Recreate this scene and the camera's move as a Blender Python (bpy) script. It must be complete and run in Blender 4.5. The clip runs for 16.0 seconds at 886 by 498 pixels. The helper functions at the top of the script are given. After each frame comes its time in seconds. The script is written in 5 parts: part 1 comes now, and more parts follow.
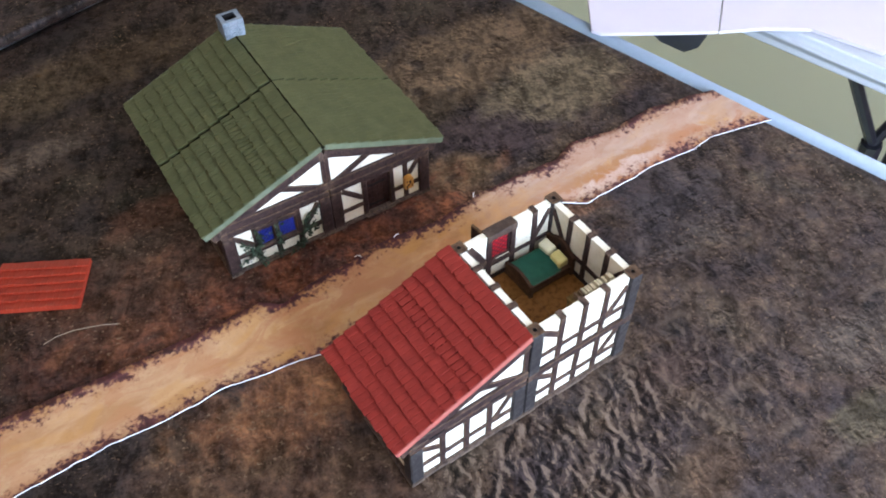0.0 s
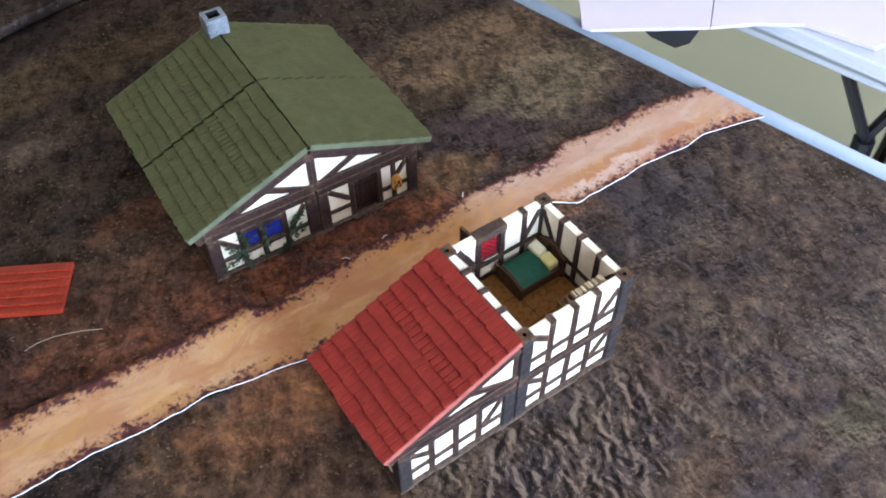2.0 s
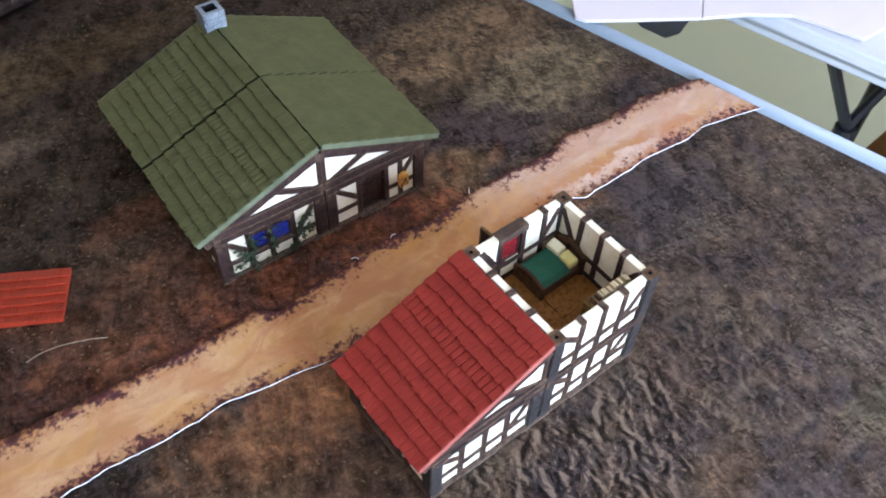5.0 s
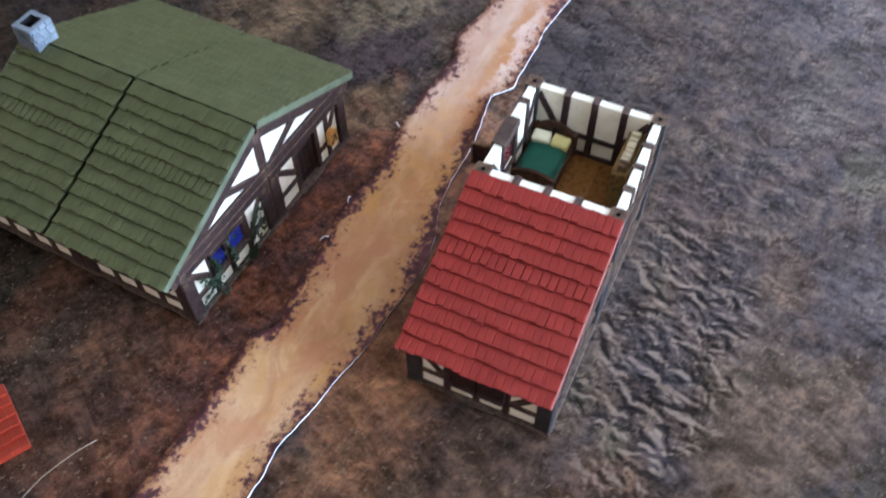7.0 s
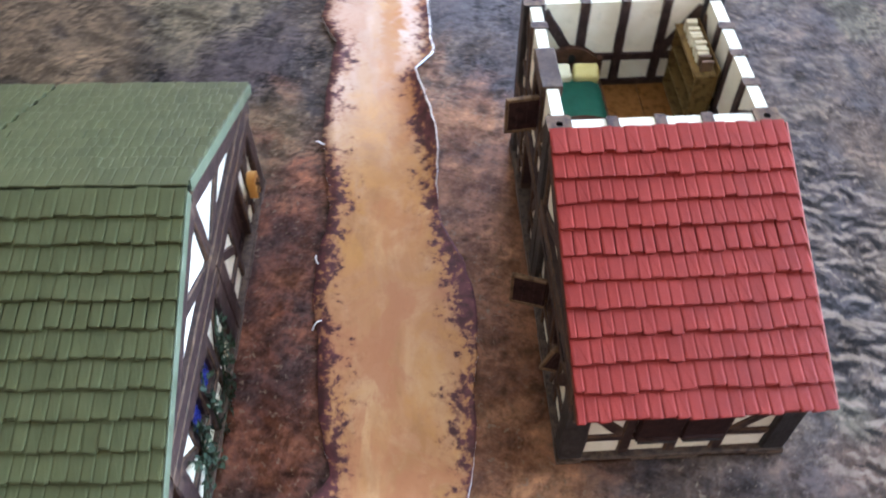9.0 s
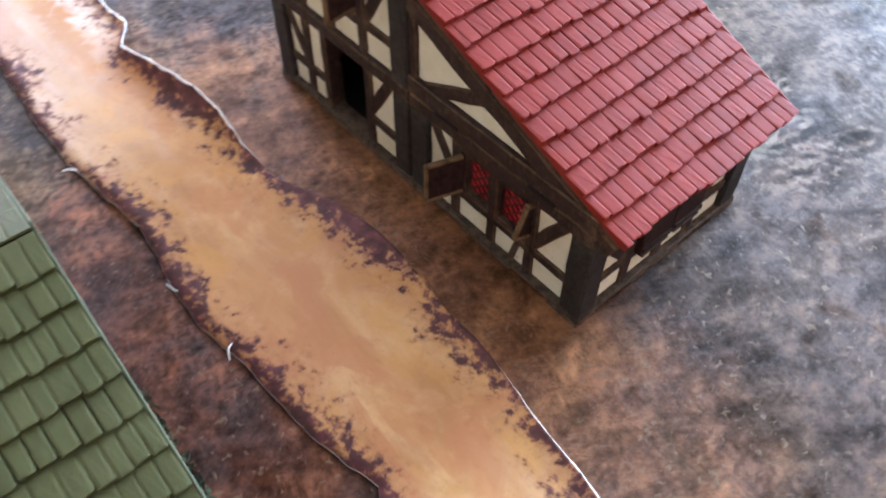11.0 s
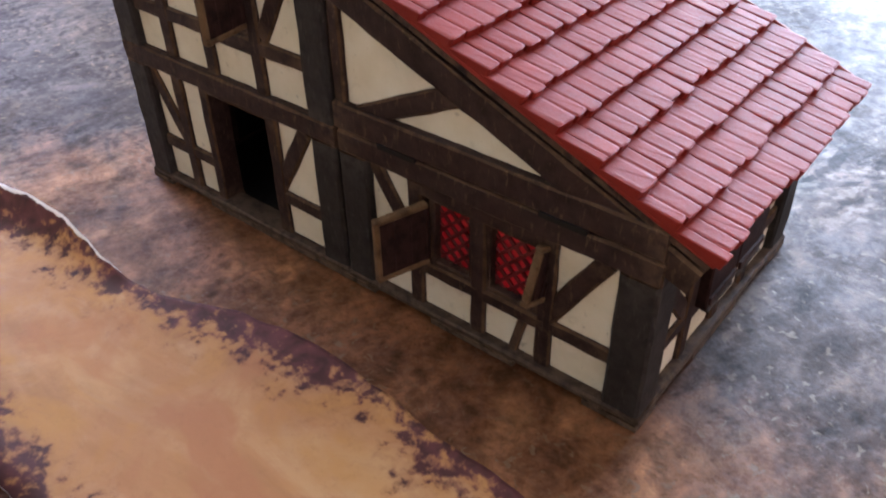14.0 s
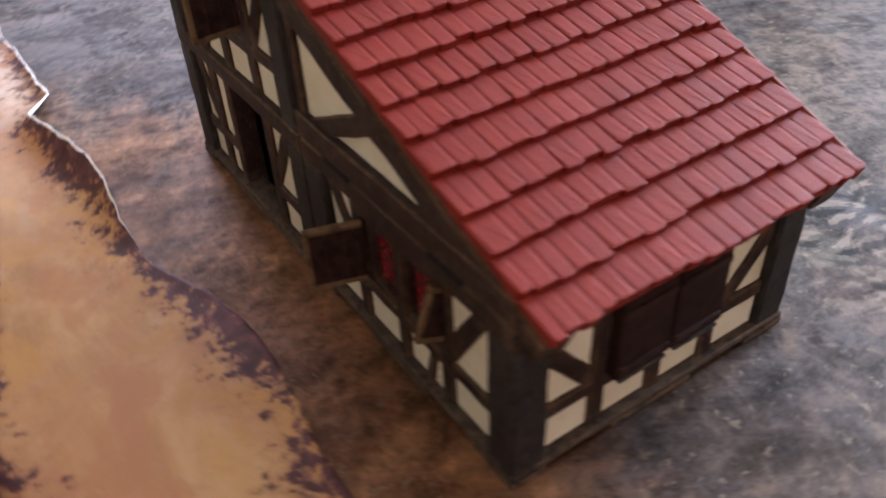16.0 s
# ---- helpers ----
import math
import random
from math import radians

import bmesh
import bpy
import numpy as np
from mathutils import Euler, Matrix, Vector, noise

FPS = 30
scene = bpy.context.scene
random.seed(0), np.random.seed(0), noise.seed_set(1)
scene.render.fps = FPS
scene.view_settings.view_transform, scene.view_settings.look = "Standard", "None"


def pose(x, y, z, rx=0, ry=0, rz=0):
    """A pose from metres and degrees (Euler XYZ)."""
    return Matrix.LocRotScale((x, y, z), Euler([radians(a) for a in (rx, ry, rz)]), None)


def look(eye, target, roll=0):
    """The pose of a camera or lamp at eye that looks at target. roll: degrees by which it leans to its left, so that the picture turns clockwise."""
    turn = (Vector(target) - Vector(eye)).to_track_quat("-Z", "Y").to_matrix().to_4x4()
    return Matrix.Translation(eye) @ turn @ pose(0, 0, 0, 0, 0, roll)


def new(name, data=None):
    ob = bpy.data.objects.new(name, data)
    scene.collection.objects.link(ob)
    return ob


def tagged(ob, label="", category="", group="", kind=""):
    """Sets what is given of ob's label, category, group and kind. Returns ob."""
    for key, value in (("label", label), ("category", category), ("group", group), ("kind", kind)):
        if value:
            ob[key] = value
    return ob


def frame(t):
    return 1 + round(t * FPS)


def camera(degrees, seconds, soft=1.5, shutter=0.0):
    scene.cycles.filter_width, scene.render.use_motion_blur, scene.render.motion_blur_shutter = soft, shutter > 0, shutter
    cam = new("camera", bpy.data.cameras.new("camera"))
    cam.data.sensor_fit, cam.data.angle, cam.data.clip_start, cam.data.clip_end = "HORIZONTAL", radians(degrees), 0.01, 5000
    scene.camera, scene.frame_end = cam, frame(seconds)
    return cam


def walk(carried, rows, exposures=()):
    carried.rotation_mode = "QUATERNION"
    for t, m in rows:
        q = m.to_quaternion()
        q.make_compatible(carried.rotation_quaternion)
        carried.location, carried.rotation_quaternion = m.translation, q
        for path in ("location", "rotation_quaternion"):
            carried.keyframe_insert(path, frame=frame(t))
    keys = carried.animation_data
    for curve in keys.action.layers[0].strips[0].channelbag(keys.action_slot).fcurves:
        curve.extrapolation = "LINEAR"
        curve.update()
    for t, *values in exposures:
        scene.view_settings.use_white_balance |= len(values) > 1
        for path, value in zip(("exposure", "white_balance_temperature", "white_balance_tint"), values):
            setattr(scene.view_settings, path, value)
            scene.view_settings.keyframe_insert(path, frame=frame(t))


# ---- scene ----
cam = camera(55.8, 16.0, 1.9, 0.5)
PATH = [
    (0, (-0.125, -0.229, 0.562), (0.602, 0.854, -0.953), -0.7),
    (0.5, (-0.121, -0.225, 0.561), (0.604, 0.853, -0.959), -0.7),
    (1, (-0.116, -0.224, 0.558), (0.605, 0.856, -0.963), -0.9),
    (1.5, (-0.115, -0.221, 0.558), (0.614, 0.85, -0.965), -0.7),
    (2, (-0.115, -0.221, 0.558), (0.619, 0.844, -0.968), -0.5),
    (2.5, (-0.114, -0.223, 0.556), (0.615, 0.85, -0.966), -0.8),
    (3, (-0.117, -0.221, 0.557), (0.615, 0.84, -0.973), -0.5),
    (3.5, (-0.117, -0.219, 0.558), (0.621, 0.837, -0.972), 0.1),
    (4, (-0.119, -0.22, 0.556), (0.625, 0.843, -0.966), 0.3),
    (4.2, (-0.12, -0.22, 0.56), (0.619, 0.844, -0.964), 0.1),
    (6.3, (-0.205, -0.081, 0.542), (0.814, 0.59, -1.043), 2.7),
    (6.5, (-0.209, -0.079, 0.524), (0.831, 0.579, -1.052), -0.3),
    (7, (-0.223, -0.036, 0.494), (0.849, 0.482, -1.113), -0.8),
    (7.5, (-0.172, 0.014, 0.456), (0.839, 0.443, -1.215), 1.1),
    (8, (-0.163, 0.068, 0.433), (0.895, 0.421, -1.227), 3.6),
    (8.2, (-0.172, 0.089, 0.409), (0.971, 0.402, -1.202), 2.6),
    (10.3, (-0.111, 0.218, 0.307), (0.977, -0.258, -1.302), -4.2),
    (10.5, (-0.112, 0.226, 0.3), (0.955, -0.303, -1.306), -3.5),
    (11, (-0.099, 0.257, 0.273), (0.832, -0.569, -1.293), 0.5),
    (11.5, (-0.084, 0.259, 0.224), (0.828, -0.698, -1.276), -2.0),
    (12, (-0.075, 0.252, 0.189), (0.86, -0.859, -1.186), -1.8),
    (12.5, (-0.067, 0.248, 0.17), (0.883, -0.909, -1.157), -1.6),
    (13, (-0.057, 0.242, 0.161), (0.898, -0.948, -1.132), -1.1),
    (13.5, (-0.053, 0.241, 0.162), (0.932, -0.971, -1.088), -1.1),
    (14, (-0.051, 0.238, 0.167), (0.953, -0.99, -1.053), -1.0),
    (14.5, (-0.044, 0.238, 0.17), (0.971, -1.015, -1.014), -0.1),
    (15, (-0.047, 0.233, 0.173), (1.015, -0.996, -0.994), -0.3),
    (15.5, (-0.057, 0.231, 0.177), (1.041, -0.942, -1.014), -0.8),
    (16, (-0.096, 0.177, 0.176), (1.22, -0.656, -1.078), -3.2),
]
walk(cam, [(t, look(eye, target, roll)) for t, eye, target, roll in PATH],
     exposures=[(0.0, 0.28, 6350, 30), (4.2, 0.28, 6350, 30), (6.5, 0.28, 6100, 28), (7.0, 0.36, 5850, 27), (7.5, 0.68, 5600, 25), (8.2, 0.80, 5650, 24), (10.5, 0.92, 6150, 25), (11.0, 0.88, 6250, 26), (12.5, 0.74, 6650, 33),
                (13.5, 0.68, 6500, 33), (14.0, 0.58, 6450, 32), (14.5, 0.38, 6350, 31), (15.5, 0.36, 6450, 31), (16.0, 0.34, 6950, 32)])

# ---- light: daylight from one wide window, two added fill windows, a room with warm walls ----
world = bpy.data.worlds.new("day")
scene.world = world
world.use_nodes = True
wn = world.node_tree
sky = wn.nodes.new("ShaderNodeTexSky")
sky.sky_type, sky.sun_disc = "NISHITA", False
sky.sun_elevation, sky.sun_rotation = radians(35), radians(200)
wn.links.new(sky.outputs[0], wn.nodes["Background"].inputs[0])
wn.nodes["Background"].inputs[1].default_value = 0.12
sun = new("sun", bpy.data.lights.new("sun", "SUN"))
sun.data.energy, sun.data.angle, sun.data.color = 1.0, radians(10), (1.0, 0.95, 0.88)
sun.matrix_world = look((0.5, -6, 5), (0.3, 6, -6))
WIN_X0, WIN_X1, WIN_Y, WIN_Z0, WIN_Z1 = -0.22, 0.60, -1.8, 0.20, 1.15
wl = new("window_daylight", bpy.data.lights.new("window_daylight", "AREA"))
wl.data.shape, wl.data.size, wl.data.size_y = "RECTANGLE", WIN_X1 - WIN_X0, WIN_Z1 - WIN_Z0
wl.data.energy, wl.data.color = 136.0, (0.58, 0.82, 1.0)
wl.matrix_world = look(((WIN_X0 + WIN_X1) / 2, WIN_Y - 0.06, (WIN_Z0 + WIN_Z1) / 2), ((WIN_X0 + WIN_X1) / 2, 1, (WIN_Z0 + WIN_Z1) / 2))

# an unseen, wider window added in the west wall: low warm fill for the shaded sides
WEST_X, WEST_Y0, WEST_Y1, WEST_Z0, WEST_Z1 = -3.2, -0.9, 2.3, 0.30, 1.68
el = new("west_fill_light", bpy.data.lights.new("west_fill_light", "AREA"))
el.data.shape, el.data.size, el.data.size_y = "RECTANGLE", WEST_Y1 - WEST_Y0, WEST_Z1 - WEST_Z0
el.data.energy, el.data.color = 13.0, (1.0, 0.70, 0.44)
el.matrix_world = look((WEST_X - 0.06, (WEST_Y0 + WEST_Y1) / 2, (WEST_Z0 + WEST_Z1) / 2), (0, (WEST_Y0 + WEST_Y1) / 2, (WEST_Z0 + WEST_Z1) / 2))
# another unseen one added in the east wall: cool fill and sheen on the mat
EAST_X, EAST_Y0, EAST_Y1 = 3.6, -1.5, -0.1
eastl = new("east_fill_light", bpy.data.lights.new("east_fill_light", "AREA"))
eastl.data.shape, eastl.data.size, eastl.data.size_y = "RECTANGLE", EAST_Y1 - EAST_Y0, WEST_Z1 - WEST_Z0
eastl.data.energy, eastl.data.color = 106.0, (0.68, 0.80, 1.0)
eastl.matrix_world = look((EAST_X + 0.06, (EAST_Y0 + EAST_Y1) / 2, (WEST_Z0 + WEST_Z1) / 2), (0, (EAST_Y0 + EAST_Y1) / 2, (WEST_Z0 + WEST_Z1) / 2))


# ---- node helpers and materials ----
class Mat:
    """A node material with short calls."""

    def __init__(self, name, rough=0.6, metal=0.0, spec=0.5):
        self.m = bpy.data.materials.new(name)
        self.m.use_nodes = True
        self.t = self.m.node_tree
        self.b = self.t.nodes["Principled BSDF"]
        self.b.inputs["Roughness"].default_value = rough
        self.b.inputs["Metallic"].default_value = metal
        self.b.inputs["Specular IOR Level"].default_value = spec
        self.co = self.t.nodes.new("ShaderNodeTexCoord").outputs["Object"]

    def link(self, a, b):
        self.t.links.new(a, b)

    def node(self, kind, **values):
        n = self.t.nodes.new(kind)
        for k, v in values.items():
            n.inputs[k].default_value = v
        return n

    def mapped(self, scale, rot=(0, 0, 0), src=None):
        n = self.node("ShaderNodeMapping", Scale=scale, Rotation=rot)
        self.link(src or self.co, n.inputs[0])
        return n.outputs[0]

    def noise(self, scale, detail=4.0, rough=0.55, vec=None, distortion=0.0):
        n = self.node("ShaderNodeTexNoise", Scale=scale, Detail=detail, Roughness=rough, Distortion=distortion)
        self.link(vec or self.co, n.inputs["Vector"])
        return n.outputs["Fac"]

    def ramp(self, fac, stops):
        n = self.t.nodes.new("ShaderNodeValToRGB")
        e = n.color_ramp.elements
        while len(e) < len(stops):
            e.new(0.5)
        for el, (p, c) in zip(e, stops):
            el.position = p
            el.color = (*c, 1) if len(c) == 3 else c
        self.link(fac, n.inputs[0])
        return n.outputs[0]

    def level(self, fac, lo, hi, a=0.0, b=1.0):
        n = self.node("ShaderNodeMapRange")
        for i, v in enumerate((lo, hi, a, b)):
            n.inputs[1 + i].default_value = v
        self.link(fac, n.inputs[0])
        return n.outputs[0]

    def math(self, op, a, b):
        n = self.t.nodes.new("ShaderNodeMath")
        n.operation = op
        for i, v in enumerate((a, b)):
            if isinstance(v, (int, float)):
                n.inputs[i].default_value = v
            else:
                self.link(v, n.inputs[i])
        return n.outputs[0]

    def mix(self, fac, a, b, mode="MIX"):
        n = self.t.nodes.new("ShaderNodeMix")
        n.data_type, n.blend_type = "RGBA", mode
        for i, v in ((0, fac), (6, a), (7, b)):
            if isinstance(v, (int, float)):
                n.inputs[i].default_value = v
            elif isinstance(v, tuple):
                n.inputs[i].default_value = (*v, 1)
            else:
                self.link(v, n.inputs[i])
        return n.outputs[2]

    def color(self, c):
        if isinstance(c, tuple):
            self.b.inputs["Base Color"].default_value = (*c, 1)
        else:
            self.link(c, self.b.inputs["Base Color"])
        return self

    def rough(self, r):
        self.link(r, self.b.inputs["Roughness"])
        return self

    def bump(self, height, strength, dist):
        n = self.node("ShaderNodeBump", Strength=strength, Distance=dist)
        self.link(height, n.inputs["Height"])
        self.link(n.outputs[0], self.b.inputs["Normal"])
        return self

    def random(self):
        return self.t.nodes.new("ShaderNodeObjectInfo").outputs["Random"]

    def world_co(self):
        return self.t.nodes.new("ShaderNodeNewGeometry").outputs["Position"]


def painted(name, base, dark, light, rough=0.5, spec=0.5, grain=900.0, vary=0.12):
    """Hand-painted plastic: blotches, fine grain, a lighter dry-brushed bloom."""
    m = Mat(name, rough, 0, spec)
    w = m.world_co()
    n1, n2 = m.noise(70, 5, 0.6, w), m.noise(grain, 3, 0.6, w)
    c = m.ramp(n1, [(0.3, dark), (0.52, base), (0.75, light)])
    c = m.mix(m.level(n2, 0.35, 0.75, 0, 0.45), c, light)
    v = m.node("ShaderNodeHueSaturation")
    m.link(m.level(m.random(), 0, 1, 1 - vary, 1 + vary), v.inputs["Value"])
    m.link(c, v.inputs["Color"])
    m.color(v.outputs[0]).rough(m.level(n2, 0.3, 0.7, rough - 0.1, rough + 0.12)).bump(n2, 0.25, 0.0004)
    return m.m


def timber_mat(name, dark, base, worn, spec=0.20):
    m = Mat(name, 0.60, 0, spec)
    w = m.world_co()
    grain = m.noise(1.0, 5, 0.6, m.mapped((260, 260, 260), src=w))
    streak = m.noise(1.0, 4, 0.65, m.mapped((900, 900, 240), src=w), 0.6)
    c = m.ramp(grain, [(0.3, dark), (0.6, base)])
    c = m.mix(m.level(streak, 0.58, 0.78, 0, 0.55), c, worn)
    worn_edge = m.t.nodes.new("ShaderNodeNewGeometry").outputs["Pointiness"]
    c = m.mix(m.math("MULTIPLY", m.level(worn_edge, 0.57, 0.70, 0, 0.7), m.level(grain, 0.38, 0.55, 0.1, 1)), c, worn)
    m.color(c).bump(streak, 0.3, 0.0006)
    return m.m


TIMBER = timber_mat("brown_timber_paint", (0.014, 0.0075, 0.0075), (0.040, 0.022, 0.019), (0.23, 0.150, 0.090))
WORN_EDGE = timber_mat("worn_timber_edge_paint", (0.030, 0.016, 0.010), (0.085, 0.048, 0.026), (0.30, 0.19, 0.10))
POST = timber_mat("dark_post_paint", (0.014, 0.012, 0.012), (0.031, 0.027, 0.026), (0.12, 0.11, 0.10))
PLINTH = timber_mat("plinth_paint", (0.028, 0.018, 0.013), (0.055, 0.035, 0.025), (0.17, 0.12, 0.085))


def plaster_mat():
    """Cream plaster paint with faint grey-green stains, small dark specks and soft brush marks."""
    m = Mat("cream_plaster_paint", 0.72, 0, 0.25)
    w = m.world_co()
    c = m.ramp(m.noise(60, 5, 0.6, w), [(0.3, (0.66, 0.61, 0.46)), (0.55, (0.74, 0.70, 0.56)), (0.75, (0.79, 0.76, 0.65))])
    c = m.mix(m.level(m.noise(150, 4, 0.6, w, 0.4), 0.58, 0.72, 0, 0.40), c, (0.50, 0.48, 0.36))
    c = m.mix(m.level(m.noise(420, 3, 0.6, w), 0.66, 0.74, 0, 0.55), c, (0.33, 0.32, 0.24))
    brush = m.noise(1.0, 4, 0.6, m.mapped((1600, 1600, 300), src=w))
    m.color(c).bump(brush, 0.2, 0.0004)
    return m.m


PLASTER = plaster_mat()
RED = painted("red_tile_paint", (0.205, 0.016, 0.009), (0.168, 0.012, 0.007), (0.236, 0.023, 0.014), 0.66, 0.26, 1500, 0.04)
GREEN = painted("olive_tile_paint", (0.059, 0.064, 0.024), (0.045, 0.049, 0.018), (0.075, 0.081, 0.034), 0.56, 0.2, 1500, 0.04)
ORANGE = painted("orange_red_plastic", (0.27, 0.025, 0.009), (0.22, 0.019, 0.007), (0.31, 0.034, 0.014), 0.45, 0.4, 1500, 0.05)
# near-black green: shade of the roof gaps put into the slab colour
GAP_SHADE = painted("dark_green_gap_shade", (0.014, 0.015, 0.007), (0.009, 0.010, 0.005), (0.022, 0.023, 0.011), 0.8, 0.1)
# roof red lightened as if in daylight, for the south rake
LIT_RED = painted("lit_red_edge", (0.34, 0.085, 0.065), (0.27, 0.055, 0.042), (0.40, 0.13, 0.10), 0.55, 0.3)
GREEN_EDGE = painted("pale_green_edge", (0.080, 0.098, 0.055), (0.055, 0.068, 0.036), (0.13, 0.15, 0.10), 0.65, 0.25)
STONE = painted("grey_stone_paint", (0.115, 0.145, 0.165), (0.055, 0.068, 0.080), (0.21, 0.24, 0.26), 0.7, 0.3, 500)
# black for soot and dark details, also for painted shade in openings
BLACK_AND_SHADE = painted("black_paint_and_shade", (0.008, 0.008, 0.009), (0.005, 0.005, 0.006), (0.016, 0.015, 0.015), 0.7, 0.2)
BOARD = timber_mat("brown_floor_paint", (0.095, 0.032, 0.006), (0.185, 0.070, 0.013), (0.22, 0.095, 0.025), 0.10)
FURNITURE = timber_mat("dark_furniture_paint", (0.03, 0.014, 0.009), (0.07, 0.032, 0.018), (0.13, 0.07, 0.04), 0.10)
OCHRE_WOOD = timber_mat("ochre_furniture_paint", (0.06, 0.032, 0.009), (0.13, 0.072, 0.02), (0.22, 0.14, 0.05), 0.10)
BLANKET = painted("green_blanket_paint", (0.012, 0.17, 0.105), (0.008, 0.12, 0.075), (0.025, 0.22, 0.14), 0.6)
PILLOW_A = painted("cream_pillow_paint", (0.72, 0.66, 0.42), (0.62, 0.55, 0.32), (0.78, 0.74, 0.55), 0.65)
PILLOW_B = painted("yellow_pillow_paint", (0.70, 0.60, 0.22), (0.60, 0.48, 0.14), (0.76, 0.68, 0.36), 0.65)
PAGES = painted("cream_page_paint", (0.68, 0.60, 0.40), (0.5, 0.42, 0.25), (0.75, 0.70, 0.55), 0.7)
BOOK_BROWN = painted("brown_book_paint", (0.12, 0.065, 0.028), (0.07, 0.036, 0.016), (0.2, 0.12, 0.06), 0.6)
RED_GLASS = painted("red_window_paint", (0.62, 0.014, 0.028), (0.48, 0.010, 0.020), (0.72, 0.035, 0.05), 0.35)
RED_LEAD = painted("dark_red_lattice_paint", (0.125, 0.005, 0.009), (0.08, 0.004, 0.006), (0.18, 0.012, 0.014), 0.4)
BLUE_GLASS = painted("blue_window_paint", (0.009, 0.022, 0.19), (0.006, 0.014, 0.14), (0.015, 0.036, 0.25), 0.45)
BLUE_LEAD = painted("dark_blue_lattice_paint", (0.006, 0.014, 0.14), (0.004, 0.01, 0.1), (0.01, 0.02, 0.2), 0.4)
SHUTTER = timber_mat("shutter_paint", (0.012, 0.006, 0.006), (0.026, 0.012, 0.011), (0.05, 0.026, 0.022), 0.10)
SHUTTER_EDGE = timber_mat("ochre_edge_paint", (0.06, 0.034, 0.017), (0.12, 0.068, 0.032), (0.22, 0.15, 0.09), 0.10)
IVY = painted("dark_ivy_leaf_paint", (0.014, 0.034, 0.013), (0.008, 0.02, 0.008), (0.028, 0.058, 0.022), 0.6)
GOLD = painted("orange_gold_paint", (0.55, 0.25, 0.04), (0.4, 0.15, 0.02), (0.65, 0.36, 0.09), 0.45)
WHITE_BACK = painted("white_vinyl_backing", (0.80, 0.81, 0.82), (0.72, 0.73, 0.75), (0.84, 0.85, 0.86), 0.5)
FIBRE = painted("pale_fibre", (0.30, 0.24, 0.16), (0.22, 0.17, 0.11), (0.42, 0.35, 0.26), 0.5)


def mat_print():
    """Printed battle mat: photographic earth and dry grass in several soils, a patch of ploughed ridges, on slightly
    shiny cloth. The red house's warm shade is painted in north of it.
    """
    m = Mat("printed_earth_mat", 0.5, 0, 0.3)
    w = m.world_co()
    sep = m.t.nodes.new("ShaderNodeSeparateXYZ")
    m.link(w, sep.inputs[0])
    x, y = sep.outputs[0], sep.outputs[1]

    def shifted(dx, dy):
        n = m.node("ShaderNodeMapping", Location=(dx, dy, 0))
        m.link(w, n.inputs[0])
        return n.outputs[0]

    def relief(scale, d, detail, rough, distortion=0.3, form=None):
        form = form or (lambda v: v)
        return m.math("SUBTRACT", m.noise(scale, detail, rough, form(w), distortion), m.noise(scale, detail, rough, form(shifted(d, d * 0.6)), distortion))

    ragged = m.level(m.noise(24, 6, 0.65, w, 0.4), 0.3, 0.7, -0.75, 0.75)

    def zone(cx, cy, rx, ry, soft=0.55):
        dx = m.math("DIVIDE", m.math("SUBTRACT", x, cx), rx)
        dy = m.math("DIVIDE", m.math("SUBTRACT", y, cy), ry)
        r = m.math("ADD", m.math("MULTIPLY", dx, dx), m.math("MULTIPLY", dy, dy))
        return m.level(m.math("ADD", r, ragged), 1 + soft, 1 - soft, 0, 1)

    hue = m.noise(13, 5, 0.6, shifted(3, 1), 0.5)
    hue2 = m.noise(34, 6, 0.65, shifted(7, 2), 0.4)
    c = m.ramp(hue, [(0.36, (0.026, 0.019, 0.024)), (0.45, (0.046, 0.034, 0.031)), (0.54, (0.068, 0.050, 0.036)), (0.64, (0.066, 0.057, 0.040))])
    c = m.mix(m.level(hue2, 0.55, 0.68, 0, 0.6), c, (0.108, 0.076, 0.044))
    c = m.mix(m.level(hue2, 0.47, 0.36, 0, 0.75), c, (0.027, 0.024, 0.030))
    # dark brown soil behind the green house and along the far side
    far = m.level(m.math("ADD", m.math("SUBTRACT", y, m.math("MULTIPLY", x, 0.35)), m.math("MULTIPLY", ragged, 0.06)), 0.13, 0.22, 0, 1)
    earth = m.ramp(hue, [(0.36, (0.008, 0.004, 0.004)), (0.47, (0.015, 0.008, 0.005)), (0.55, (0.025, 0.014, 0.006)), (0.66, (0.021, 0.017, 0.007))])
    c = m.mix(far, c, m.mix(m.level(hue2, 0.56, 0.70, 0, 0.5), earth, (0.048, 0.031, 0.016)))
    c = m.mix(m.math("MULTIPLY", zone(0.285, 0.275, 0.085, 0.035), 0.9), c, (0.034, 0.023, 0.028))
    c = m.mix(m.math("MULTIPLY", zone(0.205, 0.240, 0.045, 0.028), 0.9), c, (0.170, 0.125, 0.065))
    c = m.mix(m.math("MULTIPLY", zone(0.375, 0.300, 0.080, 0.050), 0.9), c, (0.150, 0.138, 0.090))
    c = m.mix(m.math("MULTIPLY", zone(0.20, 0.345, 0.12, 0.030), 0.7), c, (0.058, 0.043, 0.021))
    c = m.mix(m.math("MULTIPLY", zone(0.34, 0.390, 0.13, 0.055), 0.85), c, (0.130, 0.098, 0.058))
    c = m.mix(m.math("MULTIPLY", zone(-0.06, 0.60, 0.20, 0.040), 0.8), c, (0.050, 0.036, 0.014))
    c = m.mix(m.math("MULTIPLY", zone(-0.13, 0.50, 0.07, 0.016), 0.8), c, (0.080, 0.066, 0.052))
